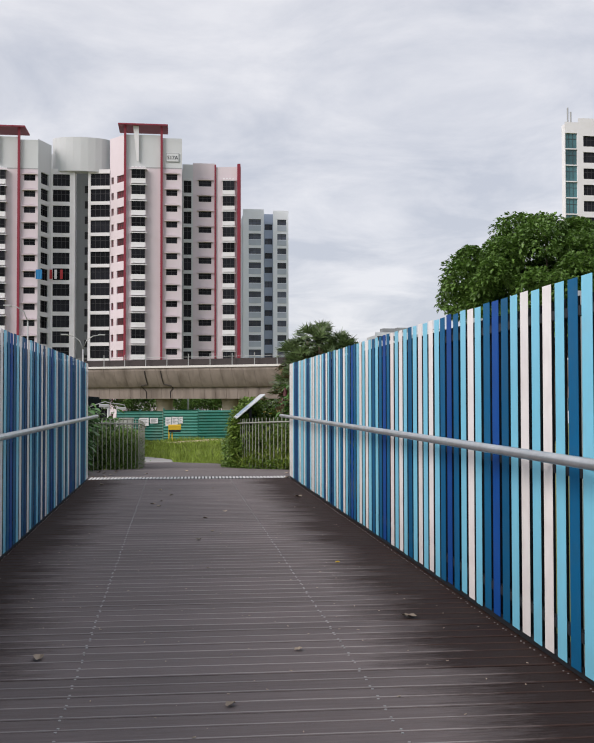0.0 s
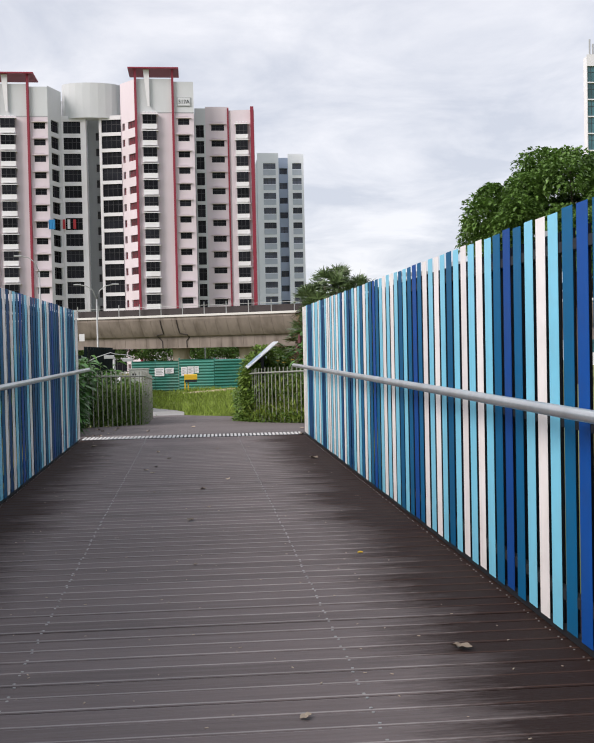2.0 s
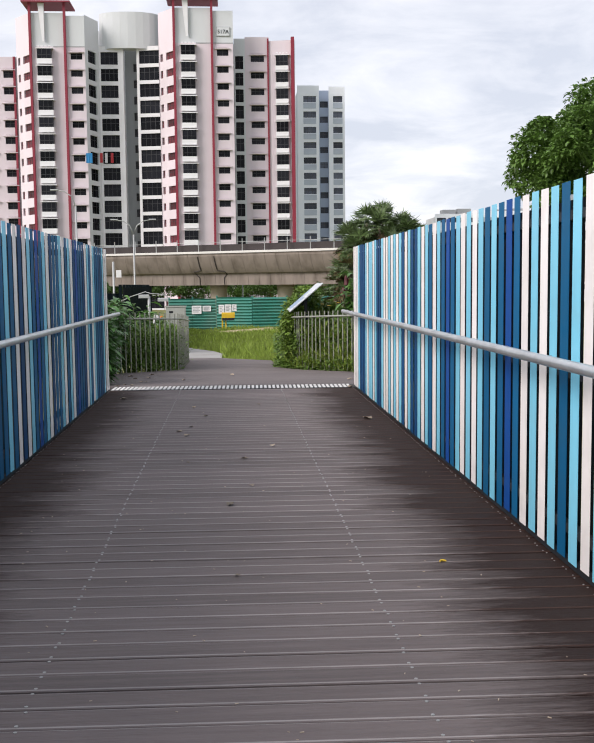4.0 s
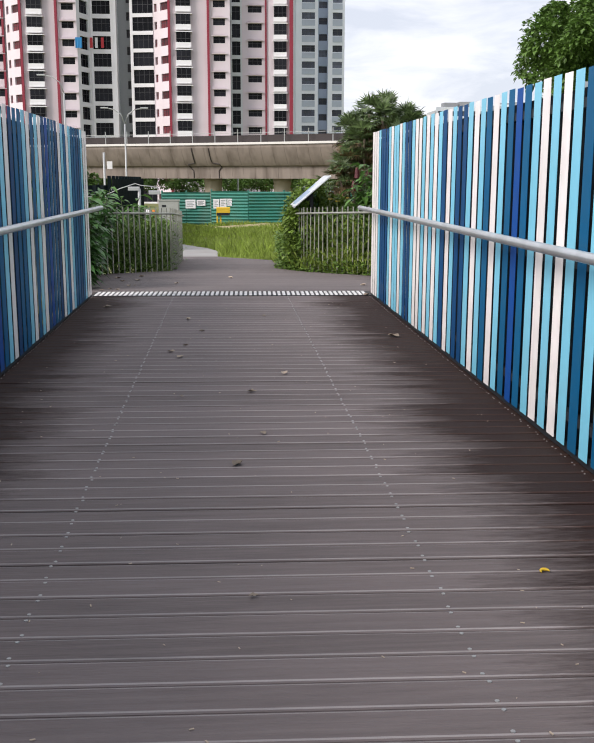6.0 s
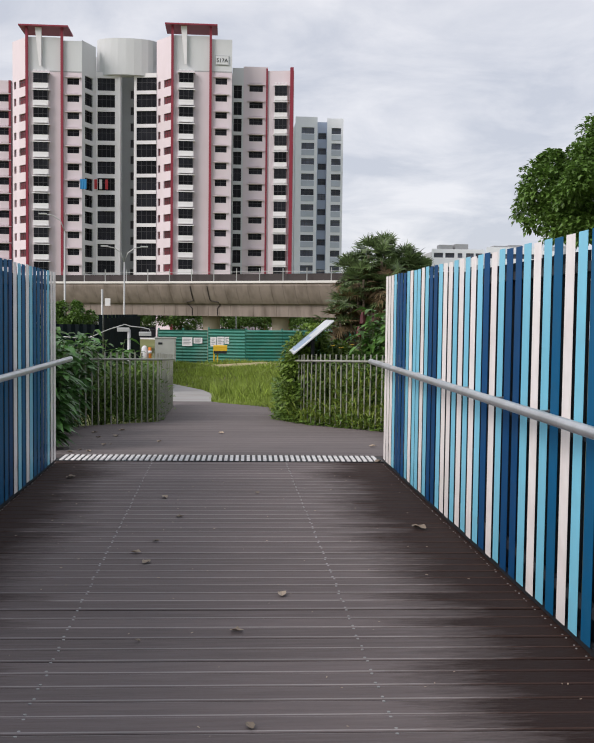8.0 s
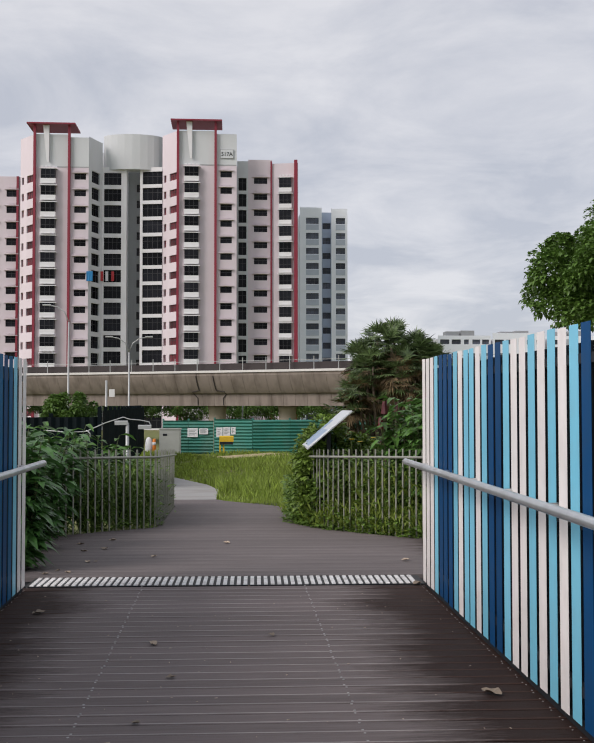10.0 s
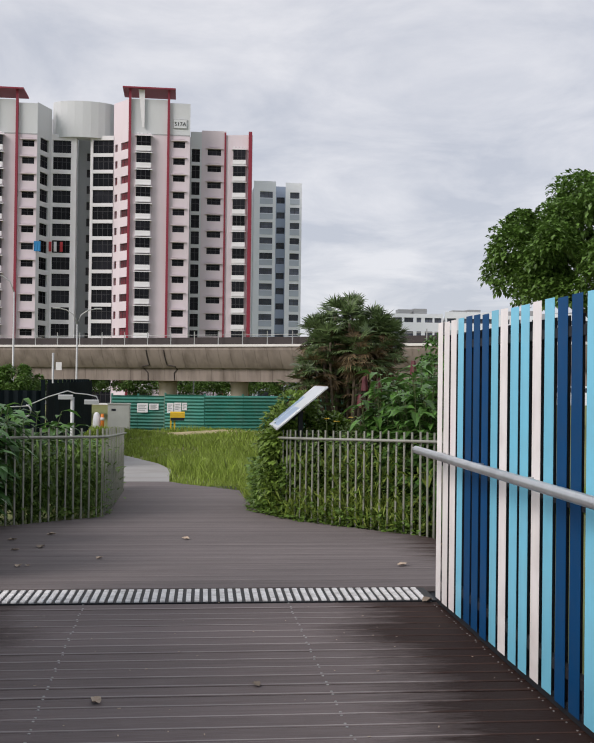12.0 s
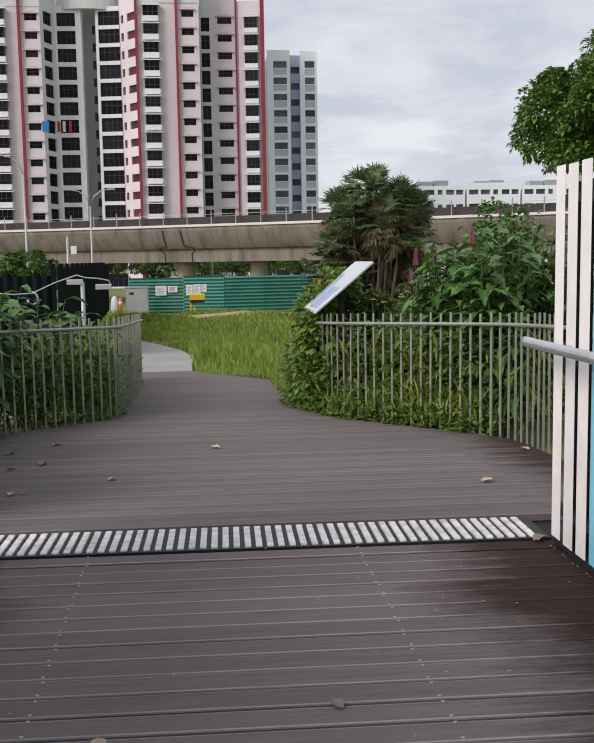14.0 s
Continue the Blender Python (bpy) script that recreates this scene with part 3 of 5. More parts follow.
def facade(parent, a_, b_, z0, z1, material, cols=(), rows_=(), depth=0.3, glass=None, ledge=None, label=""):
    """A wall from plan point a_ to b_ with real openings. cols: (start, end) in metres along it; rows_: (sill, head)."""
    A, B = Vector((*a_, 0)), Vector((*b_, 0))
    L = (B - A).length
    d = (B - A) / L
    inn = Vector((-d.y, d.x, 0))
    g_ = Geo()

    def q(u0, u1, w0, w1, off=0.0):
        g_.quad(*[A + d * u + inn * off + Vector((0, 0, z)) for u, z in ((u0, w0), (u1, w0), (u1, w1), (u0, w1))])
    u = 0
    for c0, c1 in cols:
        q(u, c0, z0, z1)
        zlow = z0
        for s0, s1 in rows_:
            q(c0, c1, zlow, s0)
            zlow = s1
            for p0, p1 in (((c0, s0), (c1, s0)), ((c1, s0), (c1, s1)), ((c1, s1), (c0, s1)), ((c0, s1), (c0, s0))):
                g_.quad(*[A + d * uu + inn * o + Vector((0, 0, zz_)) for (uu, zz_), o in ((p0, 0), (p1, 0), (p1, depth), (p0, depth))])
        q(c0, c1, zlow, z1)
        u = c1
    q(u, L, z0, z1)
    wall = part("wall", g_, material, parent, label)
    ang = math.atan2(d.y, d.x)
    for c0, c1 in cols:
        wd, ht = c1 - c0, rows_[0][1] - rows_[0][0]
        gl = Geo().box(0, wd, 0, 0.03, 0, ht).data("window", glass or GLASS)
        fr = Geo().box(0, wd, -0.05, 0, -0.03, 0.05).box(0, wd, -0.05, 0, ht * 0.62, ht * 0.62 + 0.06)
        for k in range(1, max(2, round(wd / 0.9))):
            xx = wd * k / max(2, round(wd / 0.9))
            fr.box(xx - 0.03, xx + 0.03, -0.05, 0, 0, ht)
        frm = fr.data("window_frame", FRAMED)
        if ledge:
            lg = Geo().box(-0.35, wd + 0.35, -0.35, 0.0, 0, 0.12)
            for k in range(4):
                lg.box(wd * k / 4 + 0.05, wd * (k + 0.6) / 4 + 0.05, -0.40, -0.2, 0.30, 0.46)
            lgd = lg.data("ledge", ledge)
        for s0, s1 in rows_:
            p_ = A + d * c0 + inn * (depth - 0.02)
            wdw = part("window", gl, None, parent, at=Matrix.Translation((p_.x, p_.y, s0)) @ Matrix.Rotation(ang, 4, "Z"))
            part("window_frame", frm, None, wdw)
            if ledge:
                part("ledge", lgd, None, wdw, at=(0, -depth, ht + 0.05))
    return wall


def bay(parent, a_, b_, out, rows_, top):
    """Projecting bay windows, one each storey, with white sills."""
    A, B = Vector((*a_, 0)), Vector((*b_, 0))
    d = (B - A).normalized()
    L = (B - A).length
    ang = math.atan2(d.y, d.x)
    ht = rows_[0][1] - rows_[0][0]
    gl = Geo().box(0.1, L - 0.1, -out + 0.06, 0, 0, ht).data("bay_window", GLASS)
    bx = Geo().box(0, L, -out, 0.02, -0.95, 0.0).data("bay_sill", WWHITE)
    hd = Geo().box(-0.15, L + 0.2, -out - 0.05, 0.02, ht, ht + 0.14)
    for k in range(4):
        hd.box(L * k / 4 + 0.1, L * (k + 0.6) / 4 + 0.1, -out - 0.1, -out + 0.1, ht + 0.34, ht + 0.52)
    hdd = hd.data("bay_hood", WWHITE)
    mu = Geo()
    for k in range(4):
        mu.box(0.1 + (L - 0.26) * k / 3, 0.16 + (L - 0.26) * k / 3, -out, -out + 0.07, 0, ht)
    mud = mu.box(0.1, L - 0.1, -out, -out + 0.07, ht * 0.35, ht * 0.35 + 0.06).data("window_frame", FRAMED)
    for s0, s1 in rows_:
        wdw = part("bay_window", gl, None, parent, at=Matrix.Translation((A.x, A.y, s0)) @ Matrix.Rotation(ang, 4, "Z"))
        part("bay_sill", bx, None, wdw)
        part("bay_hood", hdd, None, wdw)
        part("window_frame", mud, None, wdw)


def rows_from(top_centre, ht, n=15):
    return [(top_centre - FLOOR * k - ht / 2, top_centre - FLOOR * k + ht / 2) for k in reversed(range(n))]


def U(px):
    return (px - 451) * 0.0886


def tower_wing(parent, px0, zt, wide, lift):
    """One stepped wing: narrow return wall, red-framed gable with a bay, then a flat wall. px0: its near corner."""
    yb = 170.0
    o = px0 - 340
    side0, c0 = (on(U(px0 - 32 * wide), yb + 4), yb + 4), (on(U(px0), yb), yb)
    r1, r2 = (on(U(px0 + 78 * wide), yb), yb), (on(U(px0 + 122 * wide), yb), yb)
    L1 = math.dist(side0, c0)
    facade(parent, side0, c0, -3.5, zt, WPINK, [(0.5, 1.3), (2.4, L1 - 0.35)], rows_from(43.0 + lift, 1.35, 16), glass=REDW)
    L2 = r1[0] - c0[0]
    zs = 45.0 + lift
    facade(parent, c0, r1, -3.5, zs, WPINK)
    facade(parent, c0, r1, zs, zt, WGREY)
    bay(parent, (c0[0] + 1.15, yb), (c0[0] + 3.9, yb), 0.9, rows_from(43.6 + lift, 1.75, 16), zt)
    facade(parent, r1, r2, zs, zt - 0.5, WGREY)
    facade(parent, r1, r2, -3.5, zs, WPINK, [(0.9, 3.0)], rows_from(43.3 + lift, 1.15, 16), ledge=WPINK)
    for x in (c0[0], r1[0]):
        part("red_pier", Geo().box(x - 0.21, x + 0.21, yb - 0.55, yb + 0.1, -3.5, zt + 1.6), RED, parent, "red painted pier")
    part("slab_line", Geo().box(c0[0] + 4.0, r2[0], yb - 0.03, yb, 44.9 + lift, 45.1 + lift), WMID, parent)
    part("gable_roof", Geo().box(c0[0] - 1.3, r1[0] + 1.2, yb - 1.3, yb + 5, zt + 1.6, zt + 1.85), RED, parent, "red roof slab")
    mid = ((c0[0] + r1[0]) / 2, yb + 1.8, zt + 2.5)
    lo = [(c0[0] - 1.2, yb - 1.2, zt + 1.86), (r1[0] + 1.1, yb - 1.2, zt + 1.86), (r1[0] + 1.1, yb + 4.9, zt + 1.86), (c0[0] - 1.2, yb + 4.9, zt + 1.86)]
    hip = Geo()
    for k in range(4):
        hip.quad(lo[k], lo[(k + 1) % 4], mid)
    part("hip_roof", hip, RED, parent, "low red hipped roof")
    part("fin", Geo().quad((c0[0] + 1.5, yb - 0.5, zt + 1.6), (c0[0] + 2.6, yb - 0.5, zt + 1.6), (c0[0] + 2.6, yb - 0.5, zt - 5.2), (c0[0] + 2.2, yb - 0.5, zt - 5.2))
         .quad((c0[0] + 2.6, yb - 0.5, zt + 1.6), (c0[0] + 2.6, yb, zt + 1.6), (c0[0] + 2.6, yb, zt - 5.2), (c0[0] + 2.6, yb - 0.5, zt - 5.2)), WWHITE, parent)
    return r2


tower = base("apartment_tower", 0, 0, 0)
ZT = 51.6
ra = tower_wing(tower, 47, 51.0, 0.9, 0.0)
rb = tower_wing(tower, 340, 52.1, 1.0, 0.8)
# recessed middle: narrow windows, curved stair drum with dark wells, then the return of the second wing
y_in = 174.6
m0, m1 = (ra[0], 170.0), (on(U(185), y_in), y_in)
L0 = math.dist(m0, m1)
facade(tower, m0, m1, -3.5, ZT - 0.9, WGREY, [(L0 * 0.22, L0 * 0.80)], rows_from(43.6, 2.2, 16))
m2 = (on(U(229), y_in), y_in)
facade(tower, m1, m2, -3.5, 46.2, WWHITE, [(0.3, 3.5)], rows_from(44.0, 2.3, 16))
m3, m4 = (on(U(262), y_in), y_in), (on(U(308), 173.8), 173.8)
well = (m3[0] - m2[0]) * 0.52
part("stair_pier", Geo().box(m2[0], m2[0] + 0.5, y_in - 0.1, y_in + 3.4, -3.5, 46.2), WWHITE, tower, "white pier beside the stair well")
# mid-grey here paints in the shade of the recess
facade(tower, (m2[0] + 0.5, y_in + 3.4), (m3[0], y_in + 3.4), -3.5, 46.2, WMID, [(well, m3[0] - m2[0] - 0.6)], rows_from(43.0, 1.5, 16), glass=ROOMD, label="back wall of the stair well, grey for the recess shade")
facade(tower, m3, m4, -3.5, 46.2, WWHITE, [(0.5, 4.3)], rows_from(44.2, 2.4, 16))
drum = Geo()
for k in range(13):
    a_ = math.pi * k / 12
    for z in (45.7, ZT + 0.7):
        drum.v.append(((m1[0] + m4[0]) / 2 - math.cos(a_) * (m4[0] - m1[0]) / 2, y_in - 0.6 + 2.2 - math.sin(a_) * 2.6, z))
drum.f += [(2 * k, 2 * k + 2, 2 * k + 3, 2 * k + 1) for k in range(12)]
drum.f += [tuple(2 * k + 1 for k in range(13)), tuple(2 * k for k in reversed(range(13)))]
part("curved_parapet", drum, WGREY, tower, "smooth curved pale grey parapet", smooth=False)
# lower right wing
ZC = 47.6
c1, c2, c3 = (on(U(463), 174), 174.0), (on(U(486), 174), 174.0), (on(U(592), 172), 172.0)
facade(tower, c1, c2, -3.5, ZC, WGREY, [(0.25, 1.75)], rows_from(43.2, 2.4, 16))
facade(tower, c2, (on(U(536), 174), 174.0), -3.5, ZC + 0.3, WPINK, [(1.1, 3.6)], rows_from(43.9, 1.15, 16), ledge=WPINK)
facade(tower, (on(U(536), 174), 174.0), (on(U(590), 173), 173.0), -3.5, ZC - 0.4, WPINK)
bay(tower, (on(U(550), 174), 173.8), (on(U(577), 174), 173.5), 0.8, rows_from(43.4, 1.9, 16), ZC)
part("red_line", Geo().box(on(U(534), 174) - 0.15, on(U(534), 174) + 0.15, 173.7, 174, -3.5, ZC), RED, tower)
part("red_pier", Geo().box(on(U(586), 172) - 0.3, on(U(586), 172) + 0.3, 172.2, 173.2, -3.5, ZC), RED, tower, "red painted pier")
part("mass", Geo().box(ra[0] - 12, rb[0], 181, 196, -3.5, ZT - 1).box(rb[0], c3[0] - 0.3, 176.2, 190, -3.5, ZC - 0.5), WGREY, tower)
# left wing beyond
facade(tower, (on(U(-60), 176), 176.0), (on(U(26), 176), 176.0), -3.5, 44.5, WPINK, [(1.0, 3.0), (4.6, 6.6)], rows_from(41.3, 1.3), ledge=WPINK)
part("red_line", Geo().box(on(U(13), 176) - 0.2, on(U(13), 176) + 0.2, 175.7, 176, -3.5, 44.5), RED, tower)
# the block number on its plate
plate = part("number_plate", Geo().box(rb[0] - 3.05, rb[0] - 0.55, 169.86, 169.99, ZT - 4.6, ZT - 2.9), WMID, tower, "grey plate with the block number")
part("plate_face", Geo().box(rb[0] - 2.95, rb[0] - 0.65, 169.82, 169.856, ZT - 4.5, ZT - 3.0), WGREY, plate)
tx = bpy.data.curves.new("block_number", "FONT")
tx.body, tx.size, tx.extrude = "517A", 0.98, 0.02
tob = new("block_number", tx)
tob.data.materials.append(BLACKP)
tob.matrix_basis = pose(rb[0] - 2.88, 169.79, ZT - 4.1, 90)
tob.parent = plate
part("roof_aerial", Geo().tube([(m1[0] + 3.0, 180, ZT - 1), (m1[0] + 3.0, 180, ZT + 2.2)], 0.06, 6).tube([(m1[0] + 1.2, 180, ZT + 1.6), (m1[0] + 5.0, 180, ZT + 1.6)], 0.05, 6)
     .tube([(m1[0] + 1.6, 180, ZT + 0.8), (m1[0] + 4.4, 180, ZT + 0.8)], 0.05, 6), WMID, tower)
tagged(tower, "tall pale pink apartment tower with red piers and dark windows", "building")

grey = base("apartment_slab")
yg = 186.0
for p0, p1, top, dy in ((594, 640, 41.4, 0), (640, 660, 40.8, 2.0), (660, 694, 41.2, 0)):
    a_, b_ = (on(U(p0), yg + dy), yg + dy), (on(U(p1), yg + dy), yg + dy)
    L = b_[0] - a_[0]
    facade(grey, a_, b_, -3.5, top, WPALE if dy == 0 else WBLUE, [(L * 0.28, L * 0.86)] if dy == 0 else [(0.15, L - 0.15)], rows_from(38.7 if dy == 0 else 38.0, 1.25, 14), glass=GLASSB)
    for k in range(14):
        zz_ = 36.85 - FLOOR * k
        part("spandrel", Geo().box(a_[0] + L * 0.28, a_[0] + L * 0.86, yg + dy - 0.06, yg + dy - 0.005, zz_, zz_ + 1.1), WMIDB, grey) if dy == 0 else None
part("mass", Geo().box(on(U(594.5), 187), on(U(693.5), 187), 188.4, 200, -3.5, 40.5), WPALE, grey)
tagged(grey, "pale blue-grey apartment slab behind the tower", "building")

far = base("glass_tower")
fx = 71.8
facade(far, (fx, 155), (fx + 2.6, 155), -3.5, 53.0, WWHITE, [(0.1, 2.4)], rows_from(49.5, 2.85, 17), glass=TEAL)
facade(far, (fx + 2.6, 155), (fx + 14, 155), -3.5, 53.8, WWHITE, [(1.0, 3.4), (5.0, 8.0)], rows_from(49.5, 2.0, 17))
part("mass", Geo().box(fx + 0.2, fx + 14, 155.5, 157, -3.5, 52.8), WWHITE, far)
part("roof_mast", Geo().tube([(fx + 1.0, 156, 52), (fx + 1.0, 156, 56.0)], 0.15, 6).tube([(fx + 1.6, 156, 52), (fx + 1.6, 156, 55.2)], 0.15, 6), WMID, far)
tagged(far, "cream tower with a strip of teal glass", "building")

low = base("apartment_row")
for i in range(5):
    x0 = 46 + i * 12.4
    facade(low, (x0, 205), (x0 + 12, 205), -3.5, 16.9 + 0.6 * (i % 2), WPALE, [(0.5, 2.6), (3.1, 5.2), (5.9, 7.0), (7.8, 9.6), (10.0, 11.6)], rows_from(15.5, 1.05, 6), glass=GLASSB)
    part("mass", Geo().box(x0, x0 + 12, 205.5, 215, -3.5, 16.2), WWHITE, low)
    part("water_tank", Geo().box(x0 + 2, x0 + 5, 206, 209, 16.2, 17.9).box(x0 + 5.5, x0 + 8.5, 206, 210, 16.2, 18.1), WMID, low)
tagged(low, "low row of white apartment blocks in the distance", "building")

# ---- hoardings ----
def hoarding(x0, y0, x1, y1, zb, h, panels, material, label, vertical=False):
    hb = base("hoarding", x0, y0, zb)
    L = math.dist((x0, y0), (x1, y1))
    ang = math.atan2(y1 - y0, x1 - x0)
    pl = L / panels
    g_ = Geo()
    if vertical:
        n = int(pl / 0.12)
        prof = [(k * pl / n, 0.03 if k % 2 else -0.03) for k in range(n + 1)]
        for u, off in prof:
            g_.v += [(u, off, 0), (u, off, h)]
    else:
        n = int(h / 0.115)
        prof = [(k * h / n, 0.045 if k % 2 else -0.045) for k in range(n + 1)]
        for z, off in prof:
            g_.v += [(0.02, off, z), (pl - 0.02, off, z)]
    g_.f += [(2 * k, 2 * k + 1, 2 * k + 3, 2 * k + 2) for k in range(len(prof) - 1)]
    me = g_.data("panel", material)
    rot = Matrix.Rotation(ang, 4, "Z")
    for k in range(panels):
        part("panel", me, None, hb, at=rot @ Matrix.Translation((k * pl, 0, 0)))
        part("post", Geo().box(-0.06, 0.06, 0.05, 0.17, -0.2, h + 0.12), material, hb, at=rot @ Matrix.Translation((k * pl, 0, 0)))
    return tagged(hb, label, "hoarding")


hoarding(-4.9, 63.0, -1.2, 62.4, -2.1, 2.55, 2, GREEN, "faded green corrugated metal hoarding")
hoarding(-1.15, 62.3, 1.6, 61.6, -2.0, 2.55, 1, GREEN, "faded green corrugated metal hoarding with white notices")
hoarding(1.65, 61.6, 12.5, 63.5, -2.0, 2.5, 4, GREEN, "dark teal corrugated metal hoarding")
hoarding(-3.9, 22.0, -5.6, 55.0, -1.3, 2.75, 14, BLACKH, "black-green corrugated hoarding along the path", True)
hoarding(-10.0, 21.0, -3.95, 22.0, -1.3, 2.55, 4, BLACKH, "low black-green corrugated hoarding", True)

# ---- trees ----
def leaf_clumps(rng, clumps, per, length, width, droop=0.35):
    """Leaf positions over ragged clumps: (centre, radius) each."""
    pts, ways = [], []
    for (cx, cy, cz), r in clumps:
        d = rng.normal(size=(per, 3))
        d /= np.linalg.norm(d, axis=1)[:, None]
        d[:, 2] = np.where(d[:, 2] < -0.5, -d[:, 2], d[:, 2])
        rad = r * (0.55 + 0.5 * rng.random(per) ** 0.6)
        pts.append(np.array((cx, cy, cz)) + d * rad[:, None])
        ways.append(d + rng.normal(size=(per, 3)) * 0.7)
    pts, ways = np.concatenate(pts), np.concatenate(ways)
    return leaves_geo(pts, ways, length * (0.7 + 0.6 * rng.random(len(pts))), width, droop=droop, rng=rng)


def broad_tree(x, y, z, height, crown, seed, per=90, label="", trunk_top=0.35):
    rng = np.random.default_rng(seed)
    t = base("tree", x, y, z)
    g_ = Geo().tube([(0, 0, -0.2), (0.1, 0, height * trunk_top * 0.6), (0.15, 0.1, height * trunk_top), (0, 0, height * 0.7)], [0.02 * height, 0.016 * height, 0.013 * height, 0.006 * height], 10)
    clumps = []
    for k in range(int(30 + crown * 7)):
        a_, e_ = rng.uniform(0, 2 * math.pi), rng.uniform(-0.35, 1.0)
        rr = crown * rng.uniform(0.35, 1.05) * math.sqrt(max(0.05, 1 - max(0, e_) ** 2 * 0.85))
        c = (rr * math.cos(a_), rr * math.sin(a_), height * 0.62 + e_ * height * 0.34)
        clumps.append((c, crown * rng.uniform(0.12, 0.25)))
        if k % 4 == 0:
            s_ = height * trunk_top
            g_.tube([(0.1, 0.05, s_), (c[0] * 0.4, c[1] * 0.4, s_ + (c[2] - s_) * 0.55), c], [0.008 * height, 0.005 * height, 0.002 * height], 6)
    part("trunk", g_, BARK, t, "brown branching trunk", smooth=True)
    part("crown", leaf_clumps(rng, clumps, per, 0.20 + height * 0.009, 0.36), LEAF, t, "dense glossy green leaves")
    return tagged(t, label, "tree")


broad_tree(28.8, 55, -2.0, 17.0, 8.3, 3, per=760, label="large broadleaf tree with a dense rounded green crown")
broad_tree(-10.9, 58, -2.0, 4.3, 1.9, 17, per=150, label="small yellow-green tree behind the black hoarding", trunk_top=0.3)
for x, y, h in ((-30, 132, 6), (-22, 128, 6.5), (-17, 124, 6), (-12, 121, 6.5), (-6, 121, 6), (-0.5, 120, 6.5), (4, 118, 6), (8.5, 117, 6.5), (13, 114, 6.5), (18, 110, 6.5), (24, 106, 7), (30, 102, 7)):
    broad_tree(x, y, -3.2, h, h * 0.55, int(x * 3 + 190), per=130, label="small roadside tree beyond the viaduct", trunk_top=0.25)


def fan_palm(x, y, z, h, spread, seed):
    """A clump of palms: several thin stems, each with a head of arching fronds and a skirt of dead ones."""
    rng_ = np.random.default_rng(seed)
    t = base("palm_clump", x, y, z)
    gl, gd = Geo(), Geo()
    for k in range(58):
        a_ = rng_.uniform(0, 2 * math.pi)
        tall = k < 30
        r_ = spread * (0.80 * math.sqrt(rng_.random()) if tall else 0.95 * math.sqrt(rng_.random()))
        sx, sy = r_ * math.cos(a_), r_ * 0.7 * math.sin(a_)
        top = h * ((0.95 - 0.30 * (r_ / spread) ** 2 - 0.22 * rng_.random() ** 2) if tall else rng_.uniform(0.25, 0.72))
        part("stem", Geo().tube([(sx * 0.7, sy * 0.7, 0), (sx, sy, top * 0.6), (sx * 1.05, sy * 1.05, top - 0.4)], [0.11, 0.085, 0.075], 7), BARK, t, smooth=True)
        for f_ in range(22):
            az = rng_.uniform(0, 2 * math.pi)
            el = rng_.uniform(-1.1, 1.5)
            dead = (el < -0.45 and rng_.random() < 0.85) or (not tall and rng_.random() < 0.3)
            dirv = Vector((math.cos(az) * math.cos(el), math.sin(az) * math.cos(el), math.sin(el)))
            o = Vector((sx * 1.05, sy * 1.05, top - 0.4))
            hub = o + dirv * rng_.uniform(0.5, 0.85)
            side = dirv.cross(Vector((0, 0, 1)))
            side = side.normalized() if side.length > 0.05 else Vector((1, 0, 0))
            g_ = gd if dead else gl
            for j in range(13):
                b_ = (j - 6) / 6 * 1.35
                w_ = (dirv * math.cos(b_) + side * math.sin(b_)).normalized()
                ln = rng_.uniform(0.55, 0.95)
                wd = w_.cross(dirv.cross(side)).normalized() * 0.042
                tip = hub + w_ * ln - Vector((0, 0, 0.04 + 0.16 * rng_.random()))
                mid = hub + w_ * ln * 0.55
                g_.quad(hub, mid + wd, tip, mid - wd)
    part("foliage", gl, PALMG, t, "spiky green fan fronds")
    part("dead_foliage", gd, PALMD, t, "hanging brown dead fronds")
    return tagged(t, "clump of fan palms with brown dead fronds", "palm")


fan_palm(9.75, 50, -1.9, 8.4, 3.35, 5)


def leafy_shrub(x, y, z, h, r, seed, n=70, leaf=0.28, width=0.24, label="", material=None):
    """Several leaning stems with large pointed leaves in whorls."""
    rng_ = np.random.default_rng(seed)
    t = base("shrub", x, y, z)
    pts, ways = [], []
    for k in range(max(5, n // 8)):
        a_ = rng_.uniform(0, 2 * math.pi)
        tip = Vector((r * rng_.uniform(0.2, 1) * math.cos(a_), r * rng_.uniform(0.2, 1) * math.sin(a_), h * rng_.uniform(0.6, 1)))
        foot = tip * 0.25
        foot.z = 0
        part("stem", Geo().tube([foot, foot.lerp(tip, 0.5) + Vector((0, 0, 0.05)), tip], [0.012, 0.009, 0.005], 5), STEMG, t)
        for j in range(17):
            s_ = 0.2 + 0.8 * j / 16
            p_ = foot.lerp(tip, s_)
            b_ = 2.4 * j + k
            pts.append(p_)
            ways.append((math.cos(b_), math.sin(b_), rng_.uniform(0.0, 0.7)))
    part("foliage", leaves_geo(pts, ways, leaf * (0.7 + 0.5 * rng_.random(len(pts))), width, droop=0.55, rng=rng_, fine=True), material or SHRUB, t, "broad pointed green leaves")
    return tagged(t, label or "leafy green shrub growing over the barrier", "shrub")


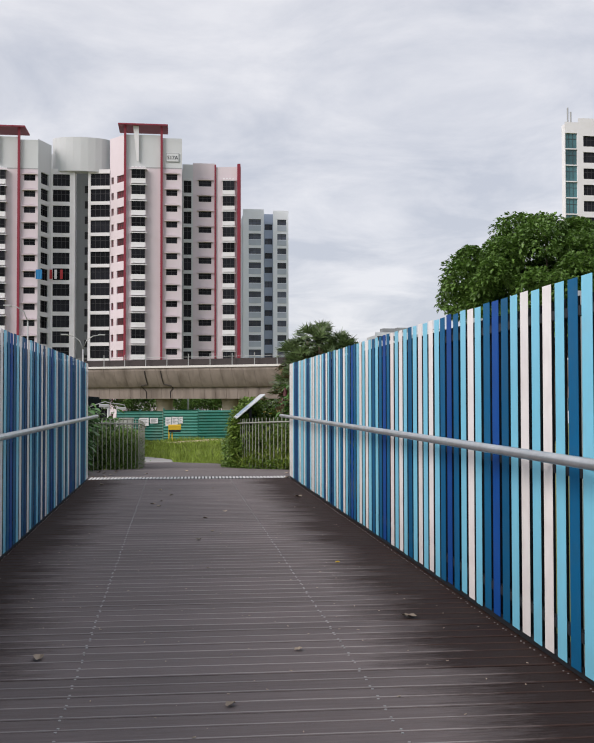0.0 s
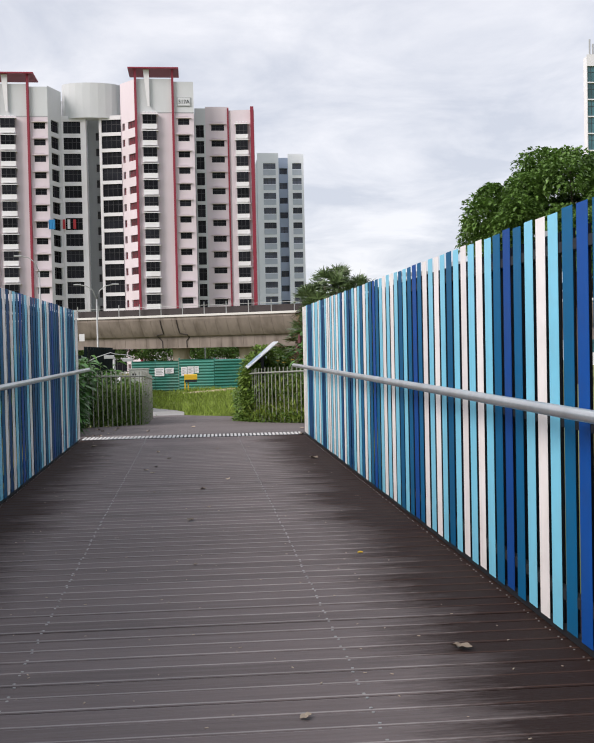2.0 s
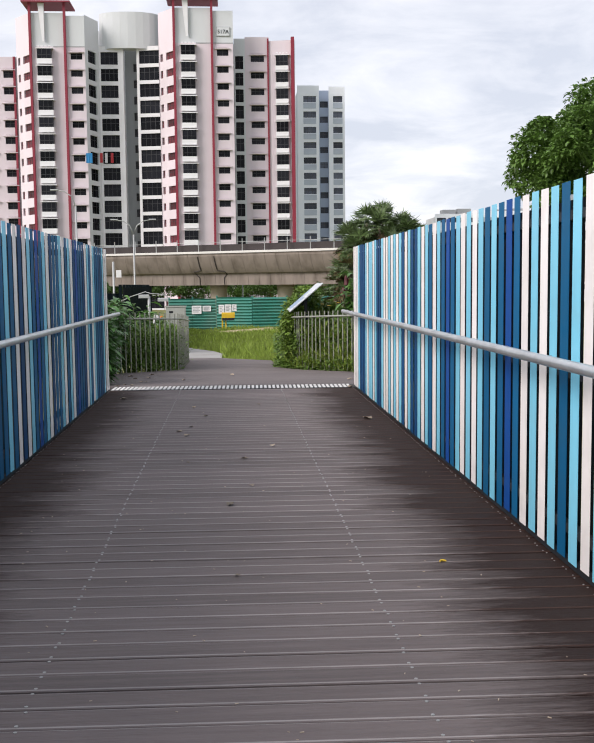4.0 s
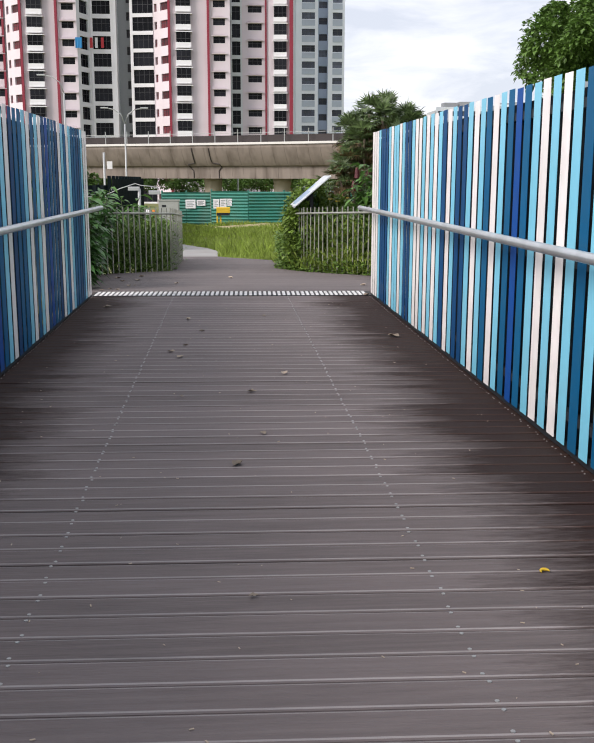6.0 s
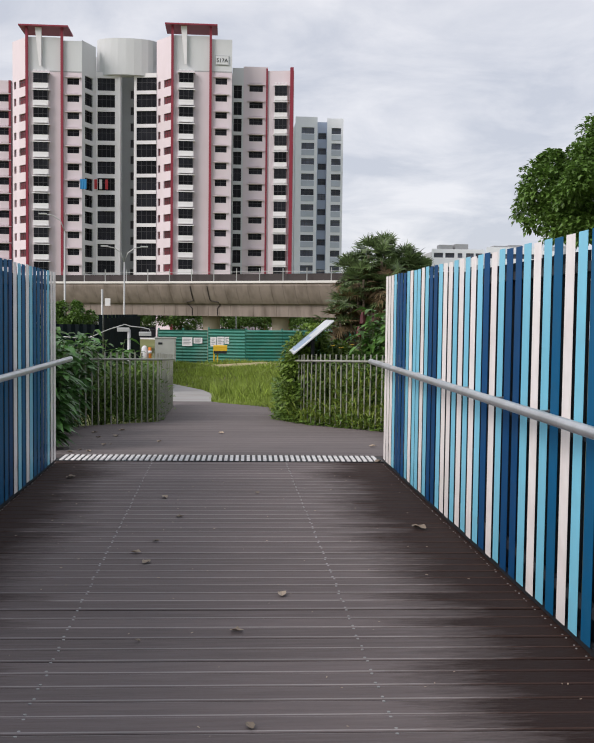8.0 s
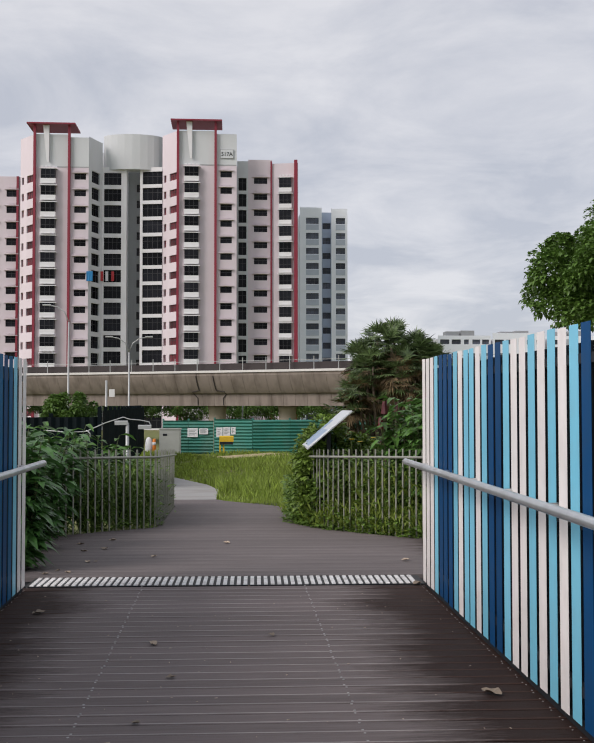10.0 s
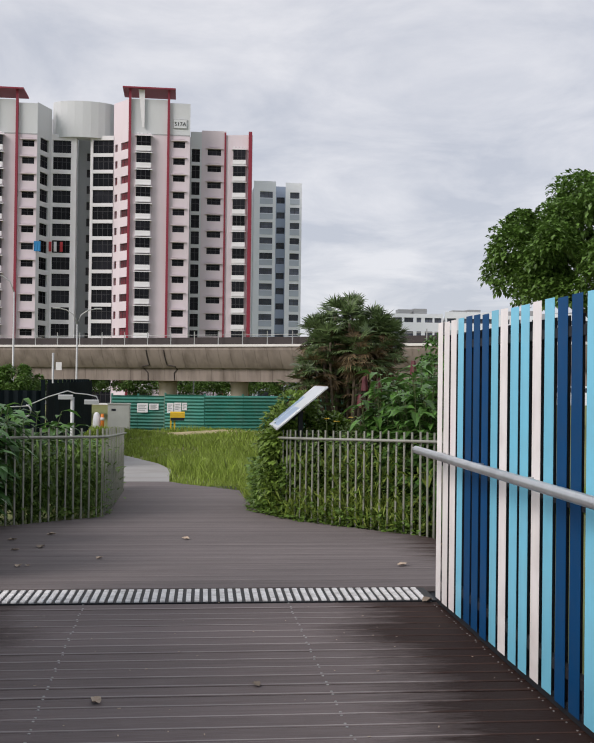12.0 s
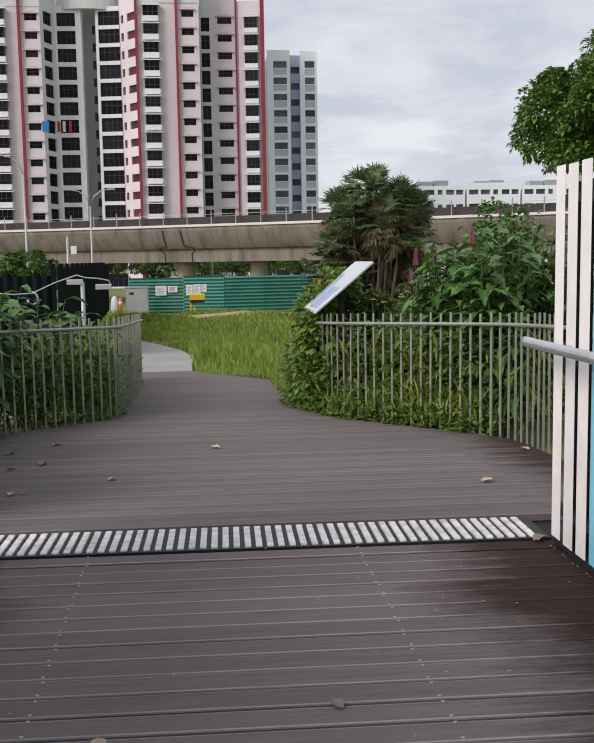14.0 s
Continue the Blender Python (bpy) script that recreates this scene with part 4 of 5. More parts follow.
for i, (x, y, h, r) in enumerate(((2.72, 5.75, 1.78, 0.45), (3.12, 5.35, 1.86, 0.50), (3.52, 5.70, 1.92, 0.55), (3.98, 5.95, 1.85, 0.55), (3.30, 6.30, 2.02, 0.60), (2.95, 4.85, 1.55, 0.32), (3.75, 6.80, 2.05, 0.60), (4.45, 6.60, 1.95, 0.60))):
    leafy_shrub(x, y, floor_z(y) - 0.1, h + 0.33, r, 20 + i, n=230, leaf=0.30, width=0.19, label="tall ginger shrub with glossy pointed leaves behind the barrier")
for i, (x, y, h, r) in enumerate(((2.30, 6.55, 1.12, 0.40), (1.95, 7.30, 1.20, 0.42), (2.55, 7.60, 1.25, 0.50), (1.62, 7.70, 1.40, 0.36), (1.70, 6.55, 1.05, 0.28))):
    leafy_shrub(x, y, floor_z(y) - 0.1, h + 0.3, r, 110 + i, n=260, leaf=0.12, width=0.3, label="yellow-green small-leaved shrub round the information board", material=VINE)
def dense_bush(x, y, z, h, r, seed, label, material=SHRUB):
    """A tight rounded bush: many short twigs, each ending in a clump of small leaves."""
    rng_ = np.random.default_rng(seed)
    t = base("bush", x, y, z)
    clumps = []
    for k in range(34):
        a_, u_ = rng_.uniform(0, 2 * math.pi), rng_.random()
        q_ = r * math.sqrt(rng_.random()) * (1.0 - 0.45 * u_ ** 2)
        c_ = (q_ * math.cos(a_), q_ * math.sin(a_), h * (0.35 + 0.62 * u_))
        clumps.append((c_, 0.16 + 0.07 * rng_.random()))
        part("twig", Geo().tube([(c_[0] * 0.2, c_[1] * 0.2, 0), (c_[0] * 0.6, c_[1] * 0.6, c_[2] * 0.6), c_], [0.014, 0.009, 0.004], 5), STEMG, t)
    part("foliage", leaf_clumps(rng_, clumps, 120, 0.10, 0.34), material, t, "small bright green leaves")
    return tagged(t, label, "bush")


dense_bush(4.35, 8.9, ground_z(8.9), 2.85, 0.62, 120, "dense small-leaved bush behind the ginger shrubs")
dense_bush(1.62, 7.6, floor_z(7.6) - 0.1, 1.75, 0.36, 121, "bushy creeper climbing beside the information board", VINEB)
dense_bush(2.15, 7.4, floor_z(7.4) - 0.1, 1.45, 0.45, 122, "low leafy bush behind the information board", VINEB)
dense_bush(1.45, 6.75, floor_z(6.75) - 0.1, 1.35, 0.26, 123, "creeper-covered bush at the barrier bend", VINEB)
# yellow blossoms over the low bushes
for i, (x, y, z) in enumerate(((1.96, 6.2, 1.10), (2.12, 6.3, 1.06), (2.30, 6.2, 1.12))):
    b = base("yellow_flower", x, y, z)
    part("stalk", Geo().tube([(0, 0, floor_z(y) - z), (0.02, 0.01, -0.3), (0, 0, 0)], 0.006, 5), STEMG, b)
    part("petals", leaves_geo([(0, 0, 0)] * 8, [(math.cos(q_ * 0.8), math.sin(q_ * 0.8), 0.5) for q_ in range(8)], 0.055, 0.3, rng=np.random.default_rng(i)), YEL, b, "yellow petals")
    tagged(b, "small yellow blossom on a thin stalk", "flower", "yellow blossoms")
for i, (x, y, h, r) in enumerate(((-2.91, 6.04, 1.34, 0.68), (-3.41, 5.42, 1.31, 0.68), (-3.84, 4.42, 1.64, 0.62), (-2.17, 7.03, 1.26, 0.62), (-2.98, 7.4, 1.46, 0.74), (-1.74, 8.14, 1.06, 0.5), (-4.09, 6.66, 1.74, 0.74))):
    leafy_shrub(x, y, floor_z(y) - 0.1, h + 0.32, r, 50 + i, n=170, leaf=0.32, width=0.19)


for i, (x, y, h, r) in enumerate(((-2.54, 5.48, 1.5, 0.52), (-3.1, 4.92, 1.6, 0.62), (-2.79, 6.04, 1.47, 0.5), (-3.6, 3.93, 1.49, 0.5))):
    leafy_shrub(x, y, floor_z(y) - 0.1, h + 0.1, r, 70 + i, n=170, leaf=0.42, width=0.16, label="drooping shrub with long pointed dark green leaves", material=DARKLEAF)
for i, (x, y, h, r) in enumerate(((5.33, 12.98, 3.02, 1.12), (4.22, 12.11, 2.48, 0.87), (6.7, 13.6, 3.29, 1.12), (2.36, 11.86, 1.36, 0.74), (3.22, 12.61, 1.76, 0.74))):
    leafy_shrub(x, y, ground_z(y) - 0.1, h + 0.1, r, 90 + i, n=260, leaf=0.16, width=0.3, label="bushy small-leaved green shrub")
for x, y, z in ((2.45, 6.0, 1.52), (2.64, 6.0, 1.50), (3.12, 6.0, 1.74), (2.39, 6.0, 1.28), (4.05, 5.9, 1.35)):
    b = base("ginger_flower", x, y, z)
    part("stalk", Geo().tube([(0, 0, floor_z(y) - z - 0.1), (0.02, 0, -0.5), (0, 0, 0)], 0.010, 5), BARK, b)
    cone = Geo()
    for k in range(6):
        cone.tube([(0, 0, 0.028 * k - 0.02), (0, 0, 0.028 * k + 0.035)], [0.054 - 0.003 * k, 0.047 - 0.004 * k], 8)
    part("bract_cone", cone, REDFL, b, "dark red bract cone")
    tagged(b, "dark red ginger flower cone on a stalk", "flower")

for x, y, h, r_, sd in ((-2.05, 1.3, 1.3, 0.30, 135), (-2.30, 1.9, 1.45, 0.42, 136), (-2.35, 3.3, 1.42, 0.55, 131), (-2.7, 4.3, 1.25, 0.5, 132), (-2.45, 2.4, 1.2, 0.35, 133)):
    leafy_shrub(x, y, floor_z(y) - 0.1, h + 0.1, r_, sd, n=240, leaf=0.30, width=0.2, label="drooping shrub with long pointed dark green leaves", material=DARKLEAF)
for x, y, h, r_, sd in ((2.98, 4.6, 1.45, 0.34, 134),):
    leafy_shrub(x, y, floor_z(y) - 0.1, h + 0.1, r_, sd, n=190, leaf=0.26, width=0.2, label="broad-leaved green shrub leaning over the barrier")

# vines on the barriers and weeds at their feet
def vine_patch(line, seed, n, hmax, out, label, u0=0.0, u1=1.0):
    rng_ = np.random.default_rng(seed)
    pts_ = smooth_line(line, 0.05)
    pts_ = pts_[int(u0 * len(pts_)):int(u1 * len(pts_))]
    P, W = [], []
    for _ in range(n):
        x, y = pts_[rng_.integers(len(pts_))]
        hh = hmax * rng_.random() ** 1.6
        off = rng_.normal() * 0.10 + out * rng_.random()
        P.append((x + off, y + abs(off) * 0.6 + rng_.normal() * 0.05, floor_z(y) + hh))
        W.append((rng_.normal(), rng_.normal() - 0.5, rng_.uniform(-0.2, 0.7)))
    ob = part("vine", leaves_geo(P, W, 0.068 * (0.6 + 0.8 * rng_.random(n)), 0.38, droop=0.25, rng=rng_), VINE)
    return tagged(ob, label, "vine", kind="stuff")


vine_patch(RLINE, 1, 3600, 1.1, 0.45, "green creeper tangled through the barrier bars", 0.47, 0.85)
vine_patch(RLINE, 2, 1700, 0.22, 0.06, "weeds and creeper along the barrier foot", 0.46, 1.0)
vine_patch(LLINE, 3, 3200, 1.05, -0.4, "green creeper behind the barrier bars", 0.2, 0.62)


def weeds(seed, n, inside, h, label, material):
    """Rank weeds: upright blades with small leaves."""
    rng_ = np.random.default_rng(seed)
    P, W = [], []
    while len(P) < n:
        x, y = rng_.uniform(-4.5, 5), rng_.uniform(3.5, 12.5)
        if inside(x, y):
            P.append((x, y, floor_z(y) - 0.1 + h * rng_.random() ** 0.8))
            W.append((rng_.normal() * 0.6, rng_.normal() * 0.6, 0.9))
    ob = part("weeds", leaves_geo(P, W, 0.20 * (0.5 + rng_.random(n)), 0.09, droop=0.15, rng=rng_), material)
    return tagged(ob, label, "weeds", kind="stuff")


rng_v = np.random.default_rng(41)
P_, W_ = [], []
for _ in range(2600):
    y_ = rng_v.uniform(6.3, 9.4)
    x_ = float(np.interp(y_, sorted(p[1] for p in RLINE), [p[0] for p in sorted(RLINE, key=lambda q: q[1])])) - 0.34 * rng_v.random() ** 2 * math.sin((y_ - 6.3) / 3.1 * math.pi)
    P_.append((x_, y_, floor_z(y_) + 0.75 * rng_v.random() ** 1.5))
    W_.append((rng_v.normal() - 0.6, rng_v.normal() - 0.6, rng_v.uniform(-0.2, 0.8)))
tagged(part("creeper", leaves_geo(P_, W_, 0.085 * (0.6 + 0.8 * rng_v.random(2600)), 0.36, droop=0.3, rng=rng_v), VINE), "green creeper spilling over the boards beside the barrier", "vine", kind="stuff")

P_, W_ = [], []
for _ in range(2400):
    y_ = rng_v.uniform(4.3, 8.6)
    x_ = float(np.interp(y_, sorted(p[1] for p in RLINE), [p[0] for p in sorted(RLINE, key=lambda q: q[1])])) + rng_v.uniform(-0.10, 0.35)
    P_.append((x_, y_, floor_z(y_) + 0.35 * rng_v.random() ** 1.6))
    W_.append((rng_v.normal() * 0.5, rng_v.normal() * 0.5, 0.9))
tagged(part("weeds", leaves_geo(P_, W_, 0.22 * (0.5 + rng_v.random(2400)), 0.05, droop=0.35, rng=rng_v), GRASS), "thin yellow-green grass along the barrier foot", "grass", kind="stuff")

LX = sorted((y, x) for x, y in LLINE)
RX = sorted((y, x) for x, y in RLINE)
weeds(31, 7500, lambda x, y: np.interp(y, [p[0] for p in LX], [p[1] for p in LX]) - 1.3 < x < np.interp(y, [p[0] for p in LX], [p[1] for p in LX]) - 0.06, 0.95, "rank green weeds behind the barrier", VINE)
weeds(32, 4600, lambda x, y: y > 4.2 and np.interp(y, [p[0] for p in RX], [p[1] for p in RX]) + 0.06 < x < np.interp(y, [p[0] for p in RX], [p[1] for p in RX]) + 1.3, 0.95, "tall weeds and grass behind the barrier", GRASS)


# grass of the open ground
def blades(rng_, n, x0, x1, y0, y1, h, wd, keep):
    P = []
    g_ = Geo()
    while len(P) < n:
        y = y0 + (y1 - y0) * rng_.random() ** 1.7
        x = rng_.uniform(x0, x1) * (0.35 + 0.65 * (y - y0 + 6) / (y1 - y0 + 6))
        if not keep(x, y):
            continue
        P.append((x, y))
        s_ = h * rng_.uniform(0.5, 1.25) * (0.75 + 0.45 * math.sin(x * 0.9 + 1.7 * math.sin(y * 0.33)))
        w_ = wd * (1 + (y - y0) * 0.05)
        a_ = rng_.uniform(0, math.pi)
        dx, dy = math.cos(a_) * w_, math.sin(a_) * w_
        lx, ly = rng_.normal() * s_ * 0.35, rng_.normal() * s_ * 0.35
        z = ground_z(y)
        g_.quad((x - dx, y - dy, z), (x + dx, y + dy, z), (x + lx * 0.4 + dx * 0.6, y + ly * 0.4 + dy * 0.6, z + s_ * 0.6), (x + lx, y + ly, z + s_), (x + lx * 0.4 - dx * 0.6, y + ly * 0.4 - dy * 0.6, z + s_ * 0.6))
    return g_


def ramp_edge(y):
    """Right-hand edge of the ramp, where the grass grows over it."""
    return float(np.interp(y, (8.2, 10.0, 11.7, 13.0, 13.8, 14.7), (1.34, 1.12, 1.18, 0.5, 0.06, -0.27)))


def off_path(x, y):
    for (ax, ay, h0), (bx, by, h1) in zip(rows_path, rows_path[1:]):
        t_ = max(0, min(1, ((x - ax) * (bx - ax) + (y - ay) * (by - ay)) / ((bx - ax) ** 2 + (by - ay) ** 2)))
        if math.hypot(x - ax - t_ * (bx - ax), y - ay - t_ * (by - ay)) < h0 + 0.02:
            return False
    return x > ramp_edge(y) - 0.04 if y < 14.7 else True


rows_path = rows
sand = Geo()
for k in range(25):
    a_ = 2 * math.pi * k / 24
    q_ = 1 + 0.18 * math.sin(3 * a_ + 1) + 0.1 * math.sin(7 * a_)
    sand.v.append((2.6 + 4.2 * q_ * math.cos(a_), 54.5 + 3.2 * q_ * math.sin(a_), ground_z(54.5 + 3.2 * q_ * math.sin(a_)) + 0.02))
sand.v.append((2.6, 54.5, ground_z(54.5) + 0.34))
sand.f += [(k, k + 1, 25) for k in range(24)]
tagged(part("sand_heap", sand, SANDM), "low heap of pale sandy soil before the hoarding", "soil", kind="stuff")
tagged(part("grass", blades(np.random.default_rng(11), 76000, -16, 18, 8.4, 60, 0.36, 0.0105, off_path), GRASS), "tall unmown green grass", "grass", kind="stuff")

# ---- street lamps ----
def street_lamp(x, y, z, h, arms):
    t = base("street_lamp", x, y, z)
    part("pole", Geo().tube([(0, 0, 0), (0, 0, 1.2), (0, 0, h)], [0.13, 0.10, 0.07], 8), LAMPST, t, smooth=True)
    for s_ in arms:
        part("arm", Geo().tube([(0, 0, h), (s_ * 0.35, 0, h + 0.9), (s_ * 1.0, 0, h + 1.35), (s_ * 1.9, 0, h + 1.5)], 0.05, 6), LAMPST, t, smooth=True)
        part("lamp_head", Geo().bevel_box(s_ * 1.9 - 0.35, s_ * 1.9 + 0.35, -0.12, 0.12, h + 1.44, h + 1.56, 0.04), LAMPST, t)
    return tagged(t, "grey steel street lamp with curved arms" if len(arms) > 1 else "grey steel street lamp with one curved arm", "street lamp")


street_lamp(-9.7, 85, -2.8, 9.4, (-1, 1))
street_lamp(-14.1, 77, -2.5, 11.3, (-1,))
street_lamp(1.4, 108, -3.2, 5.2, (-1, 1))

# ---- sign, cabinet, notices, litter ----
s = base("information_board", 1.64, 6.9, 0)
tilt = pose(0, 0, 1.24, 0, -40, 0)
part("panel", Geo().bevel_box(-0.46, 0.46, -0.62, 0.62, -0.006, 0.02, 0.006, tilt), GALV, s, "tilted pale metal panel")
part("face", Geo().box(-0.44, 0.44, -0.60, 0.60, 0.021, 0.026, tilt), SIGNB, s, "pale printed face")
part("picture", Geo().box(-0.40, -0.02, -0.50, 0.1, 0.027, 0.030, tilt).box(-0.36, 0.2, 0.2, 0.5, 0.027, 0.030, tilt), SIGNBL, s, "blue printed areas")
for yy in (-0.4, 0.4):
    part("leg", Geo().box(-0.03, 0.03, yy - 0.03, yy + 0.03, -0.35, 1.2), DARKST, s, "dark steel leg")
tagged(s, "tilted metal information board on posts behind the barrier", "sign")

c = base("utility_cabinet", -4.25, 61.0, -2.05)
part("body", Geo().box(-0.75, 0.75, -0.35, 0.35, 0, 1.9), CABG, c)
part("roof_cap", Geo().box(-0.8, 0.8, -0.4, 0.4, 1.9, 1.98), CABG, c)
part("door", Geo().box(-0.68, 0.68, -0.38, -0.355, 0.1, 1.8), CABG, c)
part("vent", Geo().box(-0.5, -0.2, -0.395, -0.382, 1.45, 1.6), DARKST, c)
tagged(c, "grey metal utility cabinet beside the hoarding", "cabinet")


def plank_mesh(x0, x1, pitch, material, lip):
    """A deck board with pale, slightly dropped lips along both edges and a brushed flat top."""
    e0, e1 = 0.0018, pitch - 0.0018
    ring = [(e0, -0.045), (e1, -0.045), (e1, -0.004), (e1 - 0.008, -0.0018), (e1 - 0.015, 0.0003), (e1 - 0.018, 0.0), (e0 + 0.018, 0.0), (e0 + 0.015, 0.0003), (e0 + 0.008, -0.0018), (e0, -0.004)]
    me = bpy.data.meshes.new("plank")
    n_ = len(ring)
    me.from_pydata([(x, *q) for x in (x0, x1) for q in ring], [], [(i, (i + 1) % n_, n_ + (i + 1) % n_, n_ + i) for i in range(n_)] + [tuple(reversed(range(n_))), tuple(range(n_, 2 * n_))])
    me.materials.append(material)
    me.materials.append(lip)
    for i in (3, 7):
        me.polygons[i].material_index = 1
    me.flip_normals()
    return me


def board_row(b0, y0, y1, xl, xr, material, parent, pitch):
    y = y0
    k = 0
    while y + pitch * 0.5 < y1:
        a_, b_ = xl(y + pitch / 2), xr(y + pitch / 2)
        me = plank_mesh(a_, b_, pitch, material, LLIP) if b0 is None else (slim if k % 11 == 3 or k % 13 == 6 else b0)
        part("plank", me, None, parent, at=pose(0, y, floor_z(y) + random.uniform(-0.0012, 0.0012), random.uniform(-0.15, 0.15) - (2.577 if y > 0.5 else 0), 0, SKEW))
        y += pitch
        k += 1


# tread strip of pale ribs
skew = pose(0.1, 0.165, 0, 0, 0, SKEW)
strip = tagged(part("tread_strip", Geo().box(-1.86, 1.8, 0.0, 0.47, -0.05, -0.006, skew).box(-1.86, 2.0, 0.0, 0.72, -0.08, -0.052), RIBBASE), "black tread strip with rows of pale ribs", "floor", kind="structure")
rg = Geo()
for k in range(5):
    y = k * 0.082
    rg.bevel_box(-0.0175, 0.0175, y, y + 0.072, 0, 0.012, 0.006)
ribm = rg.data("rib", RIB)
for k in range(57):
    part("rib", ribm, None, strip, at=skew @ Matrix.Translation((-1.80 + k * 0.0626, 0.035, -0.005)))
part("edge_angle", Geo().box(-1.86, 1.8, -0.012, 0.0, -0.03, 0.003, skew), DARKST, strip)

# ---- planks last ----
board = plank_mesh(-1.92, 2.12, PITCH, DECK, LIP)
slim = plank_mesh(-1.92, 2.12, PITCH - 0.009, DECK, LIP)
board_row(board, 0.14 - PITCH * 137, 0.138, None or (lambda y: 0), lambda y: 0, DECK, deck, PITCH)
RPTS, LPTS = smooth_line(RLINE, 0.1), smooth_line(LLINE, 0.1)


def edge(pts_):
    ys_ = [p[1] for p in pts_]
    xs_ = [p[0] for p in pts_]
    o_ = np.argsort(ys_)
    return lambda y: float(np.interp(y, np.array(ys_)[o_], np.array(xs_)[o_]))


el = edge(LPTS)
bar_edge = edge(RPTS)


def er(y):
    return bar_edge(y) if y < 8.2 else ramp_edge(y)
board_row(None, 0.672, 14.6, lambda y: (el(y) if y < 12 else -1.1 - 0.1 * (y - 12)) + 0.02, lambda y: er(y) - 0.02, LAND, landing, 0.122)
g = Geo()
for k in range(137):
    y = 0.14 - PITCH * (k + 1)
    for x in (-0.69, 0.78, 1.84, -1.72):
        for dy in (0.024, PITCH - 0.024):
            a_ = x + random.uniform(-0.006, 0.006)
            ys_ = y + dy + a_ * math.tan(radians(SKEW))
            g.tube([(a_, ys_, -0.004), (a_, ys_, 0.0025)], 0.0075 if x in (-0.69, 0.78) else 0.005, 6)
tagged(part("screws", g, SCREW, deck), "small steel screw heads", kind="stuff")

# ---- litter on the boards ----
def dead_leaf(x, y, size, turn, seed):
    """A dry leaf, curled along its rib."""
    rng_ = np.random.default_rng(seed)
    g_ = Geo()
    n_ = 6
    for i in range(n_ + 1):
        t_ = i / n_
        wd = size * 0.34 * math.sin(math.pi * (0.06 + 0.9 * t_)) * rng_.uniform(0.85, 1.15)
        lift = size * 0.28 * (t_ - 0.4) ** 2 + 0.004
        for q_ in (-1, 0, 1):
            g_.v.append((size * (t_ - 0.5), q_ * wd, lift + abs(q_) * wd * rng_.uniform(0.25, 0.8)))
    for i in range(n_):
        for j in (0, 1):
            k = 3 * i + j
            g_.f.append((k, k + 1, k + 4, k + 3))
    ob = part("fallen_leaf", g_, DRY, at=pose(x, y, floor_z(y) + 0.003, -2.577 if y > 0.76 else 0, 0, turn))
    return tagged(ob, "dry curled brown leaf lying on the boards", "leaf", "fallen leaves")


LITTER = [(1.33, -11.12, 0.13), (0.51, -11.85, 0.08), (0.40, -1.80, 0.09), (-0.25, -2.83, 0.09), (0.44, -5.02, 0.10), (0.17, -5.66, 0.10), (0.05, -7.44, 0.11),
          (-0.32, -5.79, 0.05), (2.00, 1.71, 0.15), (-0.42, -2.0, 0.12), (-1.46, 4.33, 0.13), (-1.42, 3.21, 0.15), (-1.64, 2.99, 0.11), (-0.76, 2.34, 0.11),
          (0.05, 3.83, 0.13), (1.81, 0.07, 0.13), (2.76, 3.10, 0.13), (-1.81, 3.86, 0.13), (-1.43, 1.88, 0.11), (-0.49, -4.00, 0.10), (-0.40, -4.26, 0.11), (1.59, -3.28, 0.16),
          (-1.40, -0.95, 0.13), (0.21, -6.82, 0.08), (0.09, -9.11, 0.05), (-0.93, -11.85, 0.12), (-0.38, -3.66, 0.07), (0.07, -12.8, 0.09), (-1.5, 1.0, 0.1), (-1.62, 1.15, 0.08), (-1.35, 1.9, 0.07), (-1.7, 0.9, 0.09)]
for i, (x, y, sz) in enumerate(LITTER):
    dead_leaf(x, y, sz * (0.72 if y < 0 and abs(x) < 0.9 else 0.8), (i * 77) % 180 - 40, i)

# ---- site clutter ----
def notice(x0, x1, z0, z1, y):
    b = part("notice", Geo().box(x0, x1, y - 0.02, y, z0, z1), WWHITE)
    for k in range(4):
        zz_ = z1 - (z1 - z0) * (0.2 + 0.18 * k)
        part("text_bar", Geo().box(x0 + 0.08, x1 - 0.1 - 0.1 * (k % 2), y - 0.026, y - 0.021, zz_ - 0.04, zz_ + 0.02), WMID, b)
    return tagged(b, "white printed notice fixed to the green hoarding", "notice", "hoarding notices")


for x0, x1, z0, z1, y in ((-3.1, -2.35, -0.75, -0.1, 62.5), (-2.25, -1.6, -0.55, -0.12, 62.4), (-1.0, -0.55, -0.75, -0.05, 62.1), (-0.5, 0.0, -0.65, -0.02, 62.0), (0.05, 0.4, -0.55, -0.02, 61.9)):
    notice(x0, x1, z0, z1, y)
yb_ = base("yellow_machine", -0.3, 60.2, -1.95)
part("body", Geo().bevel_box(-0.45, 0.55, -0.3, 0.3, 0.95, 1.35, 0.06), YEL, yb_)
part("cover", Geo().box(-0.42, 0.52, -0.32, 0.32, 0.75, 0.95), DARKST, yb_)
for x in (-0.4, -0.15):
    part("leg", Geo().box(x - 0.06, x + 0.06, -0.05, 0.05, 0, 0.98), YEL, yb_)
tagged(yb_, "small yellow site machine standing in front of the hoarding", "machine")

bp = base("barrier_post", -5.35, 60.6, -2.05)
